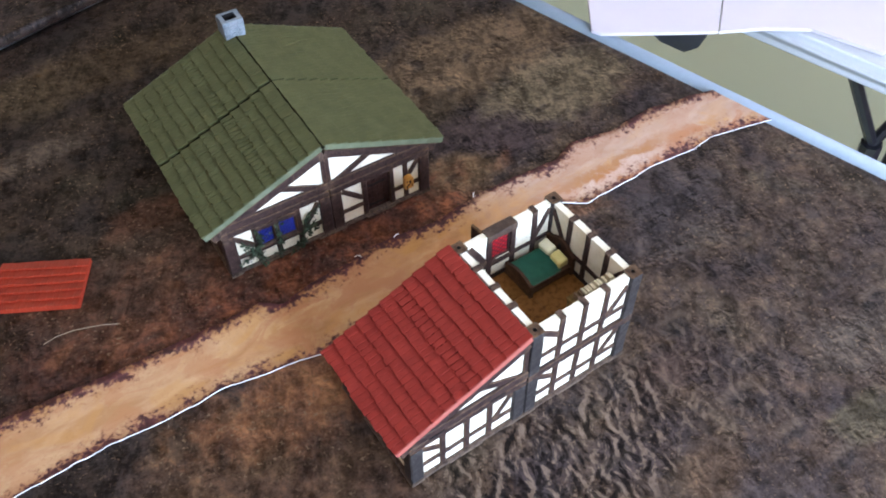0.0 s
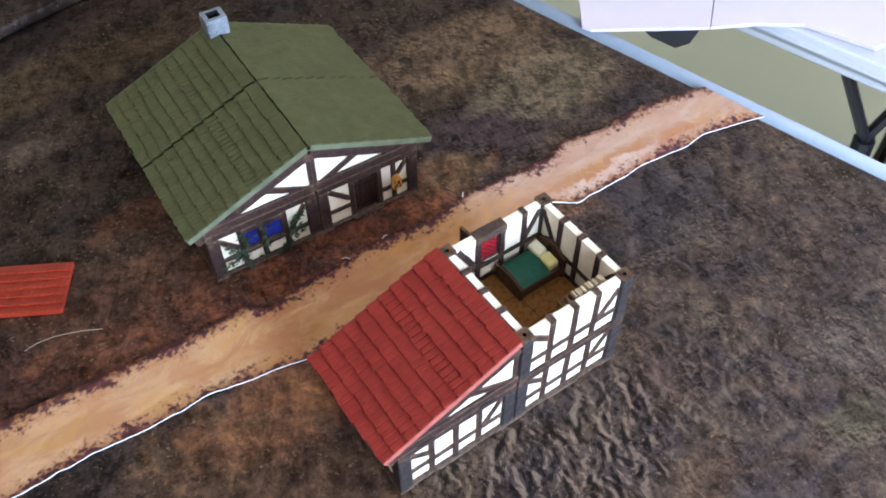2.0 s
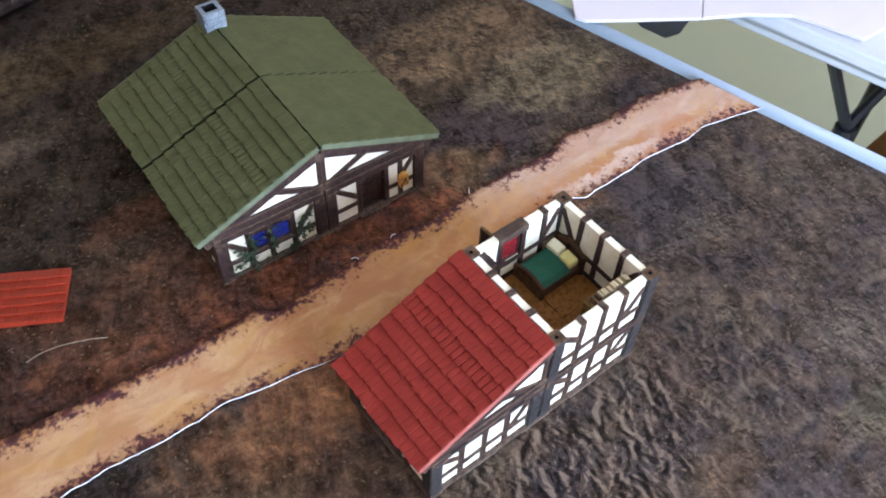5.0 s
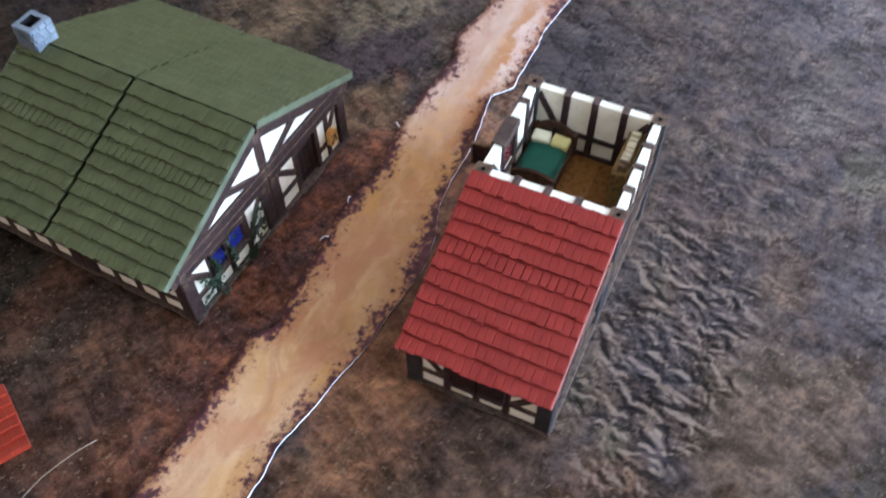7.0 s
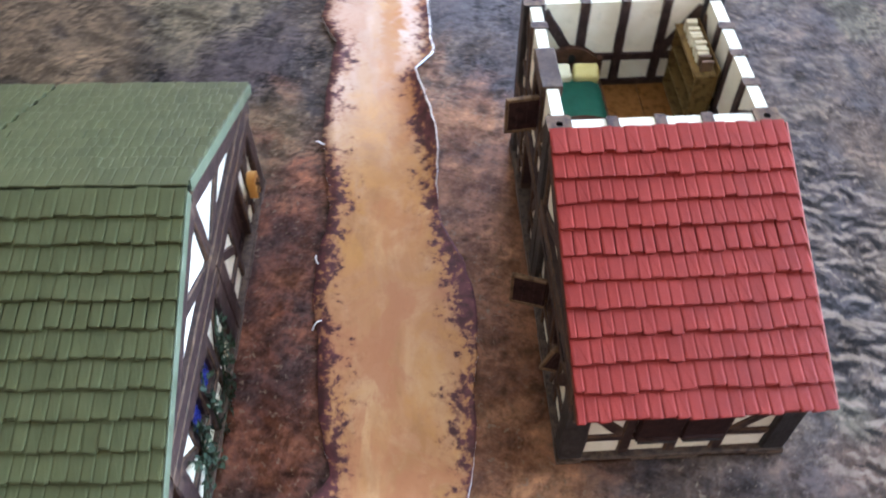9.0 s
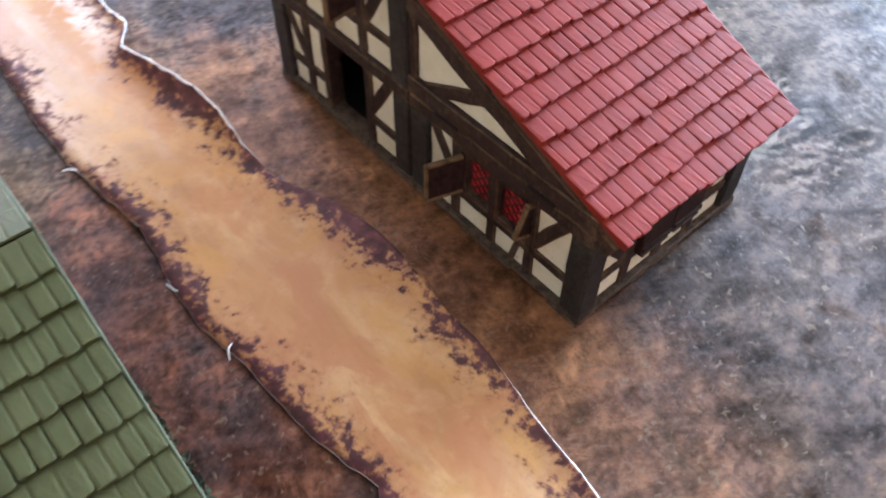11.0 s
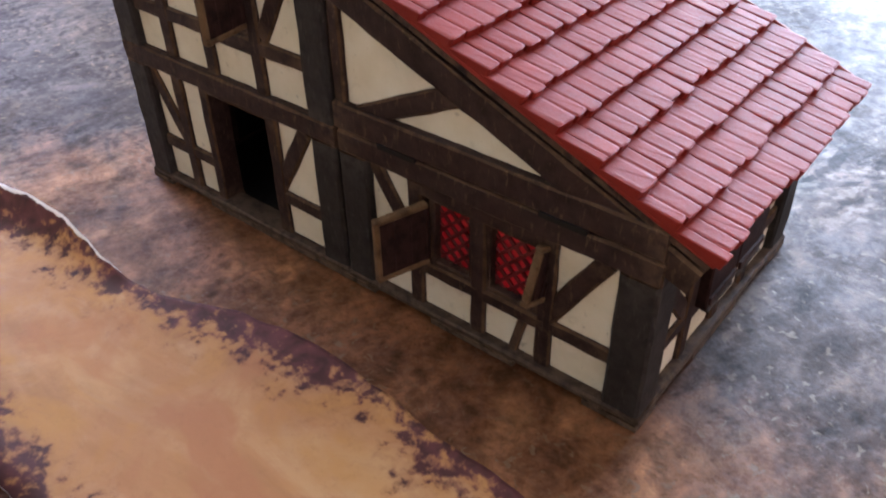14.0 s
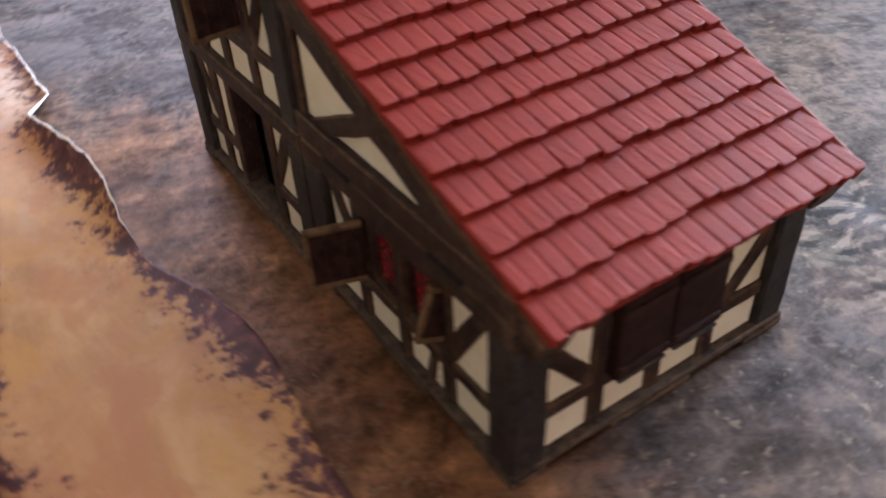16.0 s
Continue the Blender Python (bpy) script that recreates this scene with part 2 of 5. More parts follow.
    c = m.mix(m.math("MULTIPLY", zone(-0.05, 0.36, 0.045, 0.022), 0.75), c, (0.085, 0.033, 0.012))
    # open field beside the red house: ochre dust, purple grey soil, olive growth
    for cx, cy, rx, ry, k, tint in ((0.047, -0.112, 0.070, 0.036, 0.75, (0.098, 0.066, 0.034)), (-0.012, -0.040, 0.032, 0.022, 0.7, (0.120, 0.070, 0.034)),
                                    (0.187, -0.114, 0.028, 0.020, 0.7, (0.094, 0.064, 0.038)), (0.094, -0.160, 0.040, 0.022, 0.7, (0.098, 0.066, 0.036)),
                                    (0.200, -0.158, 0.045, 0.028, 0.7, (0.050, 0.046, 0.058)), (0.160, -0.072, 0.042, 0.018, 0.7, (0.038, 0.030, 0.038)),
                                    (0.366, -0.095, 0.045, 0.024, 0.6, (0.110, 0.104, 0.098)), (0.311, -0.145, 0.032, 0.016, 0.7, (0.078, 0.078, 0.040)),
                                    (0.225, -0.034, 0.036, 0.018, 0.6, (0.070, 0.046, 0.034)), (0.347, 0.085, 0.060, 0.040, 0.6, (0.046, 0.046, 0.060)),
                                    (0.014, -0.037, 0.014, 0.010, 0.6, (0.052, 0.058, 0.030))):
        c = m.mix(m.math("MULTIPLY", zone(cx, cy, rx, ry), k), c, tint)
    # rust soil with the red house's warm shade painted in between the green house and the road, red brown west of the
    # red house, painted warm shade before its door
    rust_and_shade = m.ramp(hue2, [(0.38, (0.050, 0.018, 0.012)), (0.46, (0.085, 0.030, 0.016)), (0.54, (0.140, 0.048, 0.020)), (0.67, (0.23, 0.092, 0.036))])
    c = m.mix(m.math("MULTIPLY", zone(0.06, 0.228, 0.16, 0.050), 0.95), c, rust_and_shade)
    c = m.mix(m.math("MULTIPLY", zone(-0.10, 0.255, 0.12, 0.065), 0.5), c, rust_and_shade)
    c = m.mix(m.math("MULTIPLY", zone(-0.08, 0.03, 0.085, 0.12), 0.8), c, m.ramp(hue2, [(0.38, (0.050, 0.025, 0.013)), (0.52, (0.078, 0.042, 0.020)), (0.66, (0.125, 0.080, 0.046))]))
    # warm tint of the house's shade, put into the colour along its north wall
    c = m.mix(m.math("MULTIPLY", zone(0.085, 0.120, 0.17, 0.052), 0.95), c, m.ramp(hue2, [(0.36, (0.150, 0.068, 0.032)), (0.50, (0.235, 0.112, 0.050)), (0.66, (0.320, 0.175, 0.085))]))
    c = m.mix(m.math("MULTIPLY", zone(-0.07, 0.295, 0.09, 0.06), 0.4), c, (0.080, 0.050, 0.030))
    # clods and dry grass printed with their own lit and dark sides
    soil = m.noise(19, 9, 0.72, w, 0.3)
    tuft, blade = relief(75, 0.0030, 6, 0.66), m.noise(260, 5, 0.75, shifted(2, 5), 0.9)
    clod = m.noise(85, 6, 0.74, shifted(4, 3), 0.5)
    tone = m.math("MULTIPLY", m.level(soil, 0.36, 0.64, 0.70, 1.32), m.level(tuft, -0.14, 0.14, 0.74, 1.26))
    tone = m.math("MULTIPLY", tone, m.level(clod, 0.34, 0.66, 0.72, 1.30))
    tone = m.math("MULTIPLY", tone, m.level(blade, 0.36, 0.64, 0.84, 1.17))
    crumb = relief(120, 0.0017, 4, 0.6, 1.2)
    lumps = m.level(m.noise(30, 4, 0.6, shifted(5, 8), 0.3), 0.46, 0.60, 0, 1)
    tone = m.math("MULTIPLY", tone, m.math("ADD", 1.0, m.math("MULTIPLY", m.math("MULTIPLY", lumps, m.level(x, 0.12, 0.26, 0.55, 0.95)), m.level(crumb, -0.11, 0.11, -0.40, 0.60))))
    dabs = m.noise(1.0, 3, 0.55, m.mapped((70, 34, 50), (0, 0, 0), m.mapped((1, 1, 1), (0, 0, 0.5), shifted(6, 4))), 0.8)
    tone = m.math("MULTIPLY", tone, m.level(dabs, 0.38, 0.62, 0.72, 1.30))
    # softer, lighter tone inside that painted shade strip
    tone = m.math("POWER", tone, m.math("SUBTRACT", 1.15, m.math("MULTIPLY", zone(0.085, 0.120, 0.17, 0.052), 0.25)))
    c = m.mix(1.0, c, m.math("MULTIPLY", tone, m.level(x, 0.22, 0.36, 1.0, 0.85)), "MULTIPLY")
    fine = m.noise(520, 3, 0.7, w)
    c = m.mix(m.math("MULTIPLY", m.level(fine, 0.60, 0.74, 0, 0.22), m.level(soil, 0.44, 0.60, 0.15, 1)), c, (0.21, 0.18, 0.135))
    c = m.mix(m.level(fine, 0.40, 0.28, 0, 0.28), c, (0.010, 0.008, 0.008))
    fleck = m.noise(310, 2, 0.5, shifted(1, 9), 0.6)
    c = m.mix(m.math("MULTIPLY", m.level(fleck, 0.62, 0.70, 0, 0.8), m.level(hue, 0.40, 0.55, 0.25, 1)), c, (0.25, 0.21, 0.16))
    # scattered pits with a lit rim
    pit, rim = m.noise(42, 3, 0.5, shifted(9, 6), 0.3), m.noise(42, 3, 0.5, shifted(9.0022, 5.9982), 0.3)
    c = m.mix(m.math("MULTIPLY", m.level(rim, 0.615, 0.68, 0, 0.5), m.math("MULTIPLY", m.level(clod, 0.4, 0.55, 0.2, 1), m.level(x, 0.12, 0.28, 0.05, 1))), c, (0.17, 0.165, 0.16))
    c = m.mix(m.math("MULTIPLY", m.level(pit, 0.60, 0.68, 0, 0.70), m.math("MULTIPLY", m.level(blade, 0.36, 0.50, 0.45, 1.0), m.level(x, 0.05, 0.22, 0.25, 1.0))), c, (0.008, 0.007, 0.009))
    # a few deep hollows with a pale lip
    for cx, cy, rx, ry in ((0.245, -0.081, 0.013, 0.0055), (0.411, -0.080, 0.015, 0.006), (0.256, -0.126, 0.012, 0.0045), (0.134, -0.071, 0.012, 0.005), (0.252, -0.006, 0.013, 0.009), (0.272, -0.160, 0.010, 0.004)):
        c = m.mix(m.math("MULTIPLY", zone(cx + 0.003, cy + 0.006, rx * 1.2, ry, 0.5), 0.45), c, (0.150, 0.135, 0.120))
        c = m.mix(m.math("MULTIPLY", zone(cx, cy, rx, ry, 0.5), m.level(clod, 0.36, 0.56, 0.95, 0.45)), c, (0.009, 0.008, 0.010))
    # ploughed ridges beside the red house: short crooked furrows
    furrow = lambda v: m.mapped((58, 88, 60), (0, 0, 0), m.mapped((1, 1, 1), (0, 0, -1.25), v))
    ridge = m.math("SUBTRACT", m.noise(1.0, 3, 0.55, furrow(w), 0.7), m.noise(1.0, 3, 0.55, furrow(shifted(0.0032, -0.0016)), 0.7))
    patch = m.math("MAXIMUM", zone(0.100, -0.045, 0.12, 0.055, 0.4), m.math("MULTIPLY", zone(0.255, -0.060, 0.07, 0.06, 0.4), 0.35))
    hollow = m.math("MULTIPLY", patch, m.math("MULTIPLY", m.level(ridge, -0.02, -0.09, 0.05, 0.95), m.level(clod, 0.36, 0.56, 0.65, 1)))
    c = m.mix(hollow, c, (0.009, 0.008, 0.009))
    c = m.mix(m.math("MULTIPLY", patch, m.math("MULTIPLY", m.level(ridge, 0.040, 0.11, 0, 0.90), m.level(clod, 0.38, 0.60, 0.6, 1))), c, (0.290, 0.260, 0.230))
    # the ink takes the shine unevenly
    shine = m.level(m.math("MULTIPLY", tone, m.level(fine, 0.35, 0.65, 0.7, 1.3)), 0.30, 1.5, 0.07, 0.43)
    sunken = m.math("MAXIMUM", hollow, m.level(pit, 0.60, 0.68, 0, 0.7))
    m.link(m.math("MULTIPLY", shine, m.math("SUBTRACT", 1.0, m.math("MULTIPLY", sunken, 0.85))), m.b.inputs["Specular IOR Level"])
    c = m.mix(1.0, c, (0.60, 0.48, 0.385), "MULTIPLY")
    m.color(c).rough(m.level(soil, 0.3, 0.7, 0.70, 0.60)).bump(m.math("ADD", soil, m.math("ADD", m.math("MULTIPLY", clod, 0.5), m.math("MULTIPLY", dabs, 0.35))), 0.17, 0.0022)
    return m.m


def road_print():
    """Printed dirt road: sand and ochre washes along its length, the red house's warm shade painted into its middle,
    dabbed purple-brown verges on both cut edges, a bare white margin where it was cut wide.
    """
    m = Mat("printed_road", 0.60, 0, 0.15)
    uv = m.t.nodes.new("ShaderNodeUVMap").outputs[0]
    sep = m.t.nodes.new("ShaderNodeSeparateXYZ")
    m.link(uv, sep.inputs[0])
    u, v = sep.outputs[0], sep.outputs[1]
    pos = m.t.nodes.new("ShaderNodeSeparateXYZ")
    m.link(m.co, pos.inputs[0])
    x = pos.outputs[0]
    along = m.mapped((9, 26, 9), (0, 0, 0.06))
    big, mid = m.noise(0.9, 3, 0.5, along, 0.5), m.noise(2.0, 5, 0.55, along, 0.5)
    wash, fine = m.noise(55, 4, 0.6, None, 0.5), m.noise(420, 3, 0.65)
    xn = m.math("ADD", x, m.level(big, 0.3, 0.7, -0.05, 0.05))
    # orange shade of the red house painted in the middle, paler lit ends
    c = m.ramp(m.level(xn, -0.40, 0.45, 0, 1), [(0.0, (0.50, 0.345, 0.225)), (0.36, (0.51, 0.34, 0.215)), (0.47, (0.48, 0.275, 0.13)), (0.62, (0.48, 0.280, 0.13)),
                                                (0.70, (0.48, 0.29, 0.15)), (0.77, (0.46, 0.310, 0.215)), (0.88, (0.45, 0.325, 0.255))])
    c = m.mix(m.level(mid, 0.51, 0.62, 0, 0.75), c, m.mix(m.level(x, 0.1, 0.25, 0, 1), (0.57, 0.40, 0.22), (0.52, 0.41, 0.34)))
    c = m.mix(m.level(mid, 0.48, 0.36, 0, 0.75), c, m.mix(m.level(x, 0.15, 0.3, 0, 1), (0.36, 0.195, 0.085), (0.44, 0.26, 0.16)))
    c = m.mix(m.level(wash, 0.52, 0.66, 0, 0.42), c, (0.53, 0.34, 0.18))
    c = m.mix(m.level(wash, 0.47, 0.34, 0, 0.42), c, (0.41, 0.215, 0.095))
    blot = m.noise(33, 6, 0.62, m.mapped((1, 1.6, 1), (0, 0, 0.5)), 0.8)
    c = m.mix(m.level(blot, 0.52, 0.61, 0, 0.52), c, m.mix(0.6, c, (0.36, 0.19, 0.10)))
    c = m.mix(m.level(blot, 0.45, 0.36, 0, 0.52), c, m.mix(0.6, c, (0.62, 0.46, 0.28)))
    cloud = m.noise(21, 4, 0.6, m.mapped((1, 1.5, 1), (0, 0, -0.4)), 0.9)
    c = m.mix(m.level(cloud, 0.51, 0.58, 0, 0.75), c, (0.43, 0.205, 0.105))
    c = m.mix(m.level(cloud, 0.48, 0.38, 0, 0.60), c, (0.52, 0.295, 0.085))
    half = m.math("ADD", v, m.level(wash, 0.3, 0.7, -0.012, 0.012))
    # cool daylight tint painted east of the tower's shadow
    c = m.mix(m.math("MULTIPLY", m.math("MULTIPLY", m.level(x, 0.165, 0.235, 0, 1), m.level(half, 0.050, 0.034, 0, 1)), 0.6), c, m.mix(m.level(mid, 0.4, 0.6, 0, 1), (0.42, 0.32, 0.265), (0.50, 0.42, 0.375)))
    # tower and lean-to shadows painted as orange and salmon bands
    c = m.mix(m.math("MULTIPLY", m.math("MULTIPLY", m.level(x, 0.10, 0.15, 0, 1), m.level(x, 0.30, 0.24, 0, 1)), m.math("MULTIPLY", m.level(half, 0.018, 0.036, 0, 1), 0.40)), c, m.mix(m.level(wash, 0.4, 0.6, 0, 1), (0.46, 0.205, 0.050), (0.57, 0.32, 0.11)))
    c = m.mix(m.math("MULTIPLY", m.math("MULTIPLY", m.level(xn, 0.01, 0.05, 0, 1), m.level(xn, 0.115, 0.095, 0, 1)), 0.25), c, (0.42, 0.215, 0.115))
    # paler daylit tint painted west of the shadow
    c = m.mix(m.level(xn, 0.0, -0.08, 0, 0.45), c, m.mix(m.level(mid, 0.42, 0.6, 0, 1), (0.46, 0.29, 0.145), (0.56, 0.41, 0.26)))
    # an orange wheel track and a white drift at the far end
    sway = m.math("ADD", u, m.level(wash, 0.3, 0.7, -0.008, 0.008))
    track = m.math("MULTIPLY", m.level(m.math("ABSOLUTE", m.math("SUBTRACT", sway, 0.026), 0.0), 0.008, 0.002, 0, 1), m.math("MULTIPLY", m.level(x, 0.24, 0.31, 0, 1), m.level(x, 0.43, 0.38, 0, 1)))
    c = m.mix(m.math("MULTIPLY", track, 0.7), c, (0.40, 0.20, 0.07))
    drift = m.math("MULTIPLY", m.level(m.math("ABSOLUTE", m.math("SUBTRACT", sway, 0.013), 0.0), 0.009, 0.003, 0, 1), m.math("MULTIPLY", m.level(x, 0.25, 0.30, 0, 1), m.level(x, 0.42, 0.37, 0, 1)))
    c = m.mix(m.math("MULTIPLY", drift, 0.55), c, (0.66, 0.62, 0.60))
    c = m.mix(m.level(fine, 0.45, 0.3, 0, 0.16), c, (0.26, 0.13, 0.06))
    dab, dab2, rag2 = m.noise(330, 3, 0.55, None, 0.3), m.noise(150, 3, 0.55, None, 0.3), m.noise(26, 3, 0.55, None, 0.3)
    r = m.math("ADD", m.level(dab, 0.32, 0.68, -0.0062, 0.0062), m.math("ADD", m.level(dab2, 0.3, 0.7, -0.0075, 0.0075), m.level(rag2, 0.32, 0.68, -0.0075, 0.0060)))
    edge = m.math("ADD", m.math("MINIMUM", u, v), r)
    c = m.mix(m.level(edge, 0.0150, 0.0060, 0, 0.45), c, (0.30, 0.14, 0.08))
    c = m.mix(m.level(edge, 0.0085, 0.0012, 0, 0.90), c, m.ramp(dab2, [(0.35, (0.030, 0.009, 0.022)), (0.65, (0.120, 0.038, 0.064))]))
    bare = m.math("ADD", m.math("MULTIPLY", m.level(x, 0.155, 0.170, 0, 0.0007), m.level(x, 0.31, 0.36, 1, 0.35)), m.level(x, 0.01, -0.02, 0, 0.0004))
    white = m.math("LESS_THAN", u, m.math("MULTIPLY", bare, m.level(dab2, 0.35, 0.6, 0.4, 1.3)))
    c = m.mix(white, c, (0.78, 0.81, 0.84))
    c = m.mix(1.0, c, (0.87, 0.765, 0.68), "MULTIPLY")
    m.color(c).rough(m.level(fine, 0.3, 0.7, 0.52, 0.64)).bump(fine, 0.10, 0.0005)
    return m.m


MAT_PRINT, ROAD_PRINT = mat_print(), road_print()


def plain(name, base, rough=0.5, spec=0.5, scale=30.0, depth=0.1, bump=0.0):
    m = Mat(name, rough, 0, spec)
    n = m.noise(scale, 5, 0.6, m.world_co())
    lo, hi = tuple(c * (1 - depth) for c in base), tuple(min(1, c * (1 + depth)) for c in base)
    m.color(m.ramp(n, [(0.3, lo), (0.7, hi)]))
    if bump:
        m.bump(n, bump, 0.002)
    return m.m


TABLE_WHITE = plain("white_table_plastic", (0.47, 0.51, 0.55), 0.38, 0.5, 240, 0.03, 0.1)
TABLE_RIM = plain("pale_blue_table_edge", (0.17, 0.23, 0.28), 0.5, 0.4, 200, 0.05)
BLACK_METAL = plain("black_table_leg_paint", (0.010, 0.010, 0.014), 0.35, 0.5, 60, 0.2)
CARPET = plain("grey_green_carpet", (0.34, 0.39, 0.27), 0.95, 0.1, 900, 0.2, 0.5)
WALL = plain("warm_cream_wall_paint", (0.74, 0.58, 0.42), 0.85, 0.2, 8, 0.06, 0.05)
CEILING = plain("warm_white_ceiling_paint", (0.85, 0.78, 0.68), 0.9, 0.1, 8, 0.04)
FRAME_WHITE = plain("white_window_frame_paint", (0.78, 0.78, 0.77), 0.45, 0.4, 20, 0.04)
CARDBOARD = plain("orange_brown_wood", (0.085, 0.036, 0.008), 0.9, 0.05, 26, 0.3)
TAN = plain("tan_wood", (0.42, 0.27, 0.10), 0.55, 0.4, 26, 0.2)
DRAB = plain("brown_leather", (0.22, 0.13, 0.09), 0.55, 0.4, 40, 0.25)
PAPER = plain("white_paper", (0.55, 0.525, 0.56), 0.75, 0.3, 12, 0.03)


# ---- mesh helpers ----
def mesh_of(bm, name, material, smooth=False):
    me = bpy.data.meshes.new(name)
    bmesh.ops.recalc_face_normals(bm, faces=bm.faces[:])
    bm.to_mesh(me)
    bm.free()
    for mt in material if isinstance(material, (list, tuple)) else [material]:
        me.materials.append(mt)
    if smooth:
        me.polygons.foreach_set("use_smooth", [True] * len(me.polygons))
    return me


def part(name, bm, material, parent=None, label="", m=None, smooth=False):
    ob = new(name, bm if isinstance(bm, bpy.types.Mesh) else mesh_of(bm, name, material, smooth))
    if parent:
        ob.parent = parent
    if m is not None:
        ob.matrix_basis = m
    return tagged(ob, label)


def thing(name, label, category, m=None, group=""):
    ob = new(name)
    ob.empty_display_size = 0.02
    if m is not None:
        ob.matrix_basis = m
    return tagged(ob, label, category, group)


def box(bm, x0, x1, y0, y1, z0, z1, bevel=0.0, segs=1):
    g = bmesh.ops.create_cube(bm, size=1.0)["verts"]
    for v in g:
        v.co = Vector((x0 + (v.co.x + 0.5) * (x1 - x0), y0 + (v.co.y + 0.5) * (y1 - y0), z0 + (v.co.z + 0.5) * (z1 - z0)))
    if bevel:
        es = list({e for v in g for e in v.link_edges})
        bmesh.ops.bevel(bm, geom=es, offset=bevel, segments=segs, profile=0.6, affect="EDGES")
    return bm


def boxes(*rows, bevel=0.0):
    bm = bmesh.new()
    for r in rows:
        box(bm, *r, bevel=bevel)
    return bm


def prism(bm, outline, y0, y1):
    """An outline in x and z, carried from depth y0 to y1."""
    a = [bm.verts.new((x, y0, z)) for x, z in outline]
    b = [bm.verts.new((x, y1, z)) for x, z in outline]
    bm.faces.new(a)
    bm.faces.new(b[::-1])
    for i in range(len(a)):
        j = (i + 1) % len(a)
        bm.faces.new((a[i], a[j], b[j], b[i]))
    return bm


def tube(bm, points, radius, sides=8):
    rings = []
    for i, p in enumerate(points):
        p = Vector(p)
        d = (Vector(points[min(i + 1, len(points) - 1)]) - Vector(points[max(i - 1, 0)])).normalized()
        x = d.orthogonal().normalized() if not rings else (last - d * last.dot(d)).normalized()
        last = x
        y = d.cross(x)
        rings.append([bm.verts.new(p + radius * (x * math.cos(a) + y * math.sin(a))) for a in [2 * math.pi * k / sides for k in range(sides)]])
    for r, s in zip(rings, rings[1:]):
        for k in range(sides):
            bm.faces.new((r[k], r[(k + 1) % sides], s[(k + 1) % sides], s[k]))
    bm.faces.new(rings[0][::-1])
    bm.faces.new(rings[-1])
    return bm


RND = random.Random(5)


def beam(a, b, width, y0, y1, rough=0.00022, ends=None):
    """A hewn timber in a wall's plane from a to b (u, z), with uneven edges. Depth runs from y0 to y1."""
    bm = bmesh.new()
    a, b = Vector((a[0], 0, a[1])), Vector((b[0], 0, b[1]))
    d = (b - a).normalized()
    side = Vector((-d.z, 0, d.x))
    n = max(2, int((b - a).length / 0.006))
    rings = []
    w, c = width / 2, min(0.0006, width * 0.15)
    for i in range(n + 1):
        p = a.lerp(b, i / n)
        ring = []
        for s, y in ((-w, y0 + c), (-w + c, y0), (w - c, y0), (w, y0 + c), (w, y1 - c), (w - c, y1), (-w + c, y1), (-w, y1 - c)):
            j = RND.uniform(-rough, rough)
            ring.append(bm.verts.new(p + side * (s + j) + Vector((0, y + RND.uniform(-rough, rough) * 0.7, 0))))
        rings.append(ring)
    for r, s in zip(rings, rings[1:]):
        for k in range(8):
            f = bm.faces.new((r[k], r[(k + 1) % 8], s[(k + 1) % 8], s[k]))
            f.material_index = 1 if k in (0, 2) else 0
    bm.faces.new(rings[0][::-1])
    bm.faces.new(rings[-1])
    return bm


# ---- the room ----
FLOOR_Z, TABLE_T = -0.74, 0.045
tagged(part("floor", boxes((-3.2, 3.6, -1.78, 3.4, FLOOR_Z - 0.1, FLOOR_Z)), CARPET), "grey-green carpeted room floor", "floor", kind="structure")
tagged(part("ceiling", boxes((-3.2, 3.6, -1.78, 3.4, 1.80, 1.90)), CEILING), "warm white room ceiling", "ceiling", kind="structure")
tagged(part("wall_north", boxes((-3.2, 3.6, 3.4, 3.52, FLOOR_Z - 0.1, 1.90)), WALL), "warm cream painted room wall", "wall", kind="structure")
# the opening and frame here only house the added east fill light
tagged(part("wall_east", boxes((3.6, 3.72, -1.90, EAST_Y0, FLOOR_Z - 0.1, 1.90), (3.6, 3.72, EAST_Y1, 3.52, FLOOR_Z - 0.1, 1.90),
                               (3.6, 3.72, EAST_Y0, EAST_Y1, FLOOR_Z - 0.1, WEST_Z0), (3.6, 3.72, EAST_Y0, EAST_Y1, WEST_Z1, 1.90)), WALL),
       "warm cream painted wall with an opening added for fill light", "wall", kind="structure")
win_e = tagged(new("fill_window_east"), "unseen white-framed window added for cool fill light", "window", kind="structure")
for a in (EAST_Y0, (EAST_Y0 + EAST_Y1) / 2 - 0.025, EAST_Y1 - 0.05):
    part("window_frame", boxes((3.61, 3.65, a, a + 0.05, WEST_Z0, WEST_Z1), bevel=0.004), FRAME_WHITE, win_e)
# likewise for the added west fill light
tagged(part("wall_west", boxes((-3.32, -3.2, -1.90, WEST_Y0, FLOOR_Z - 0.1, 1.90), (-3.32, -3.2, WEST_Y1, 3.52, FLOOR_Z - 0.1, 1.90),
                               (-3.32, -3.2, WEST_Y0, WEST_Y1, FLOOR_Z - 0.1, WEST_Z0), (-3.32, -3.2, WEST_Y0, WEST_Y1, WEST_Z1, 1.90)), WALL),
       "warm cream painted wall with an opening added for fill light", "wall", kind="structure")
win_w = tagged(new("fill_window_west"), "unseen white-framed window added for warm fill light", "window", kind="structure")
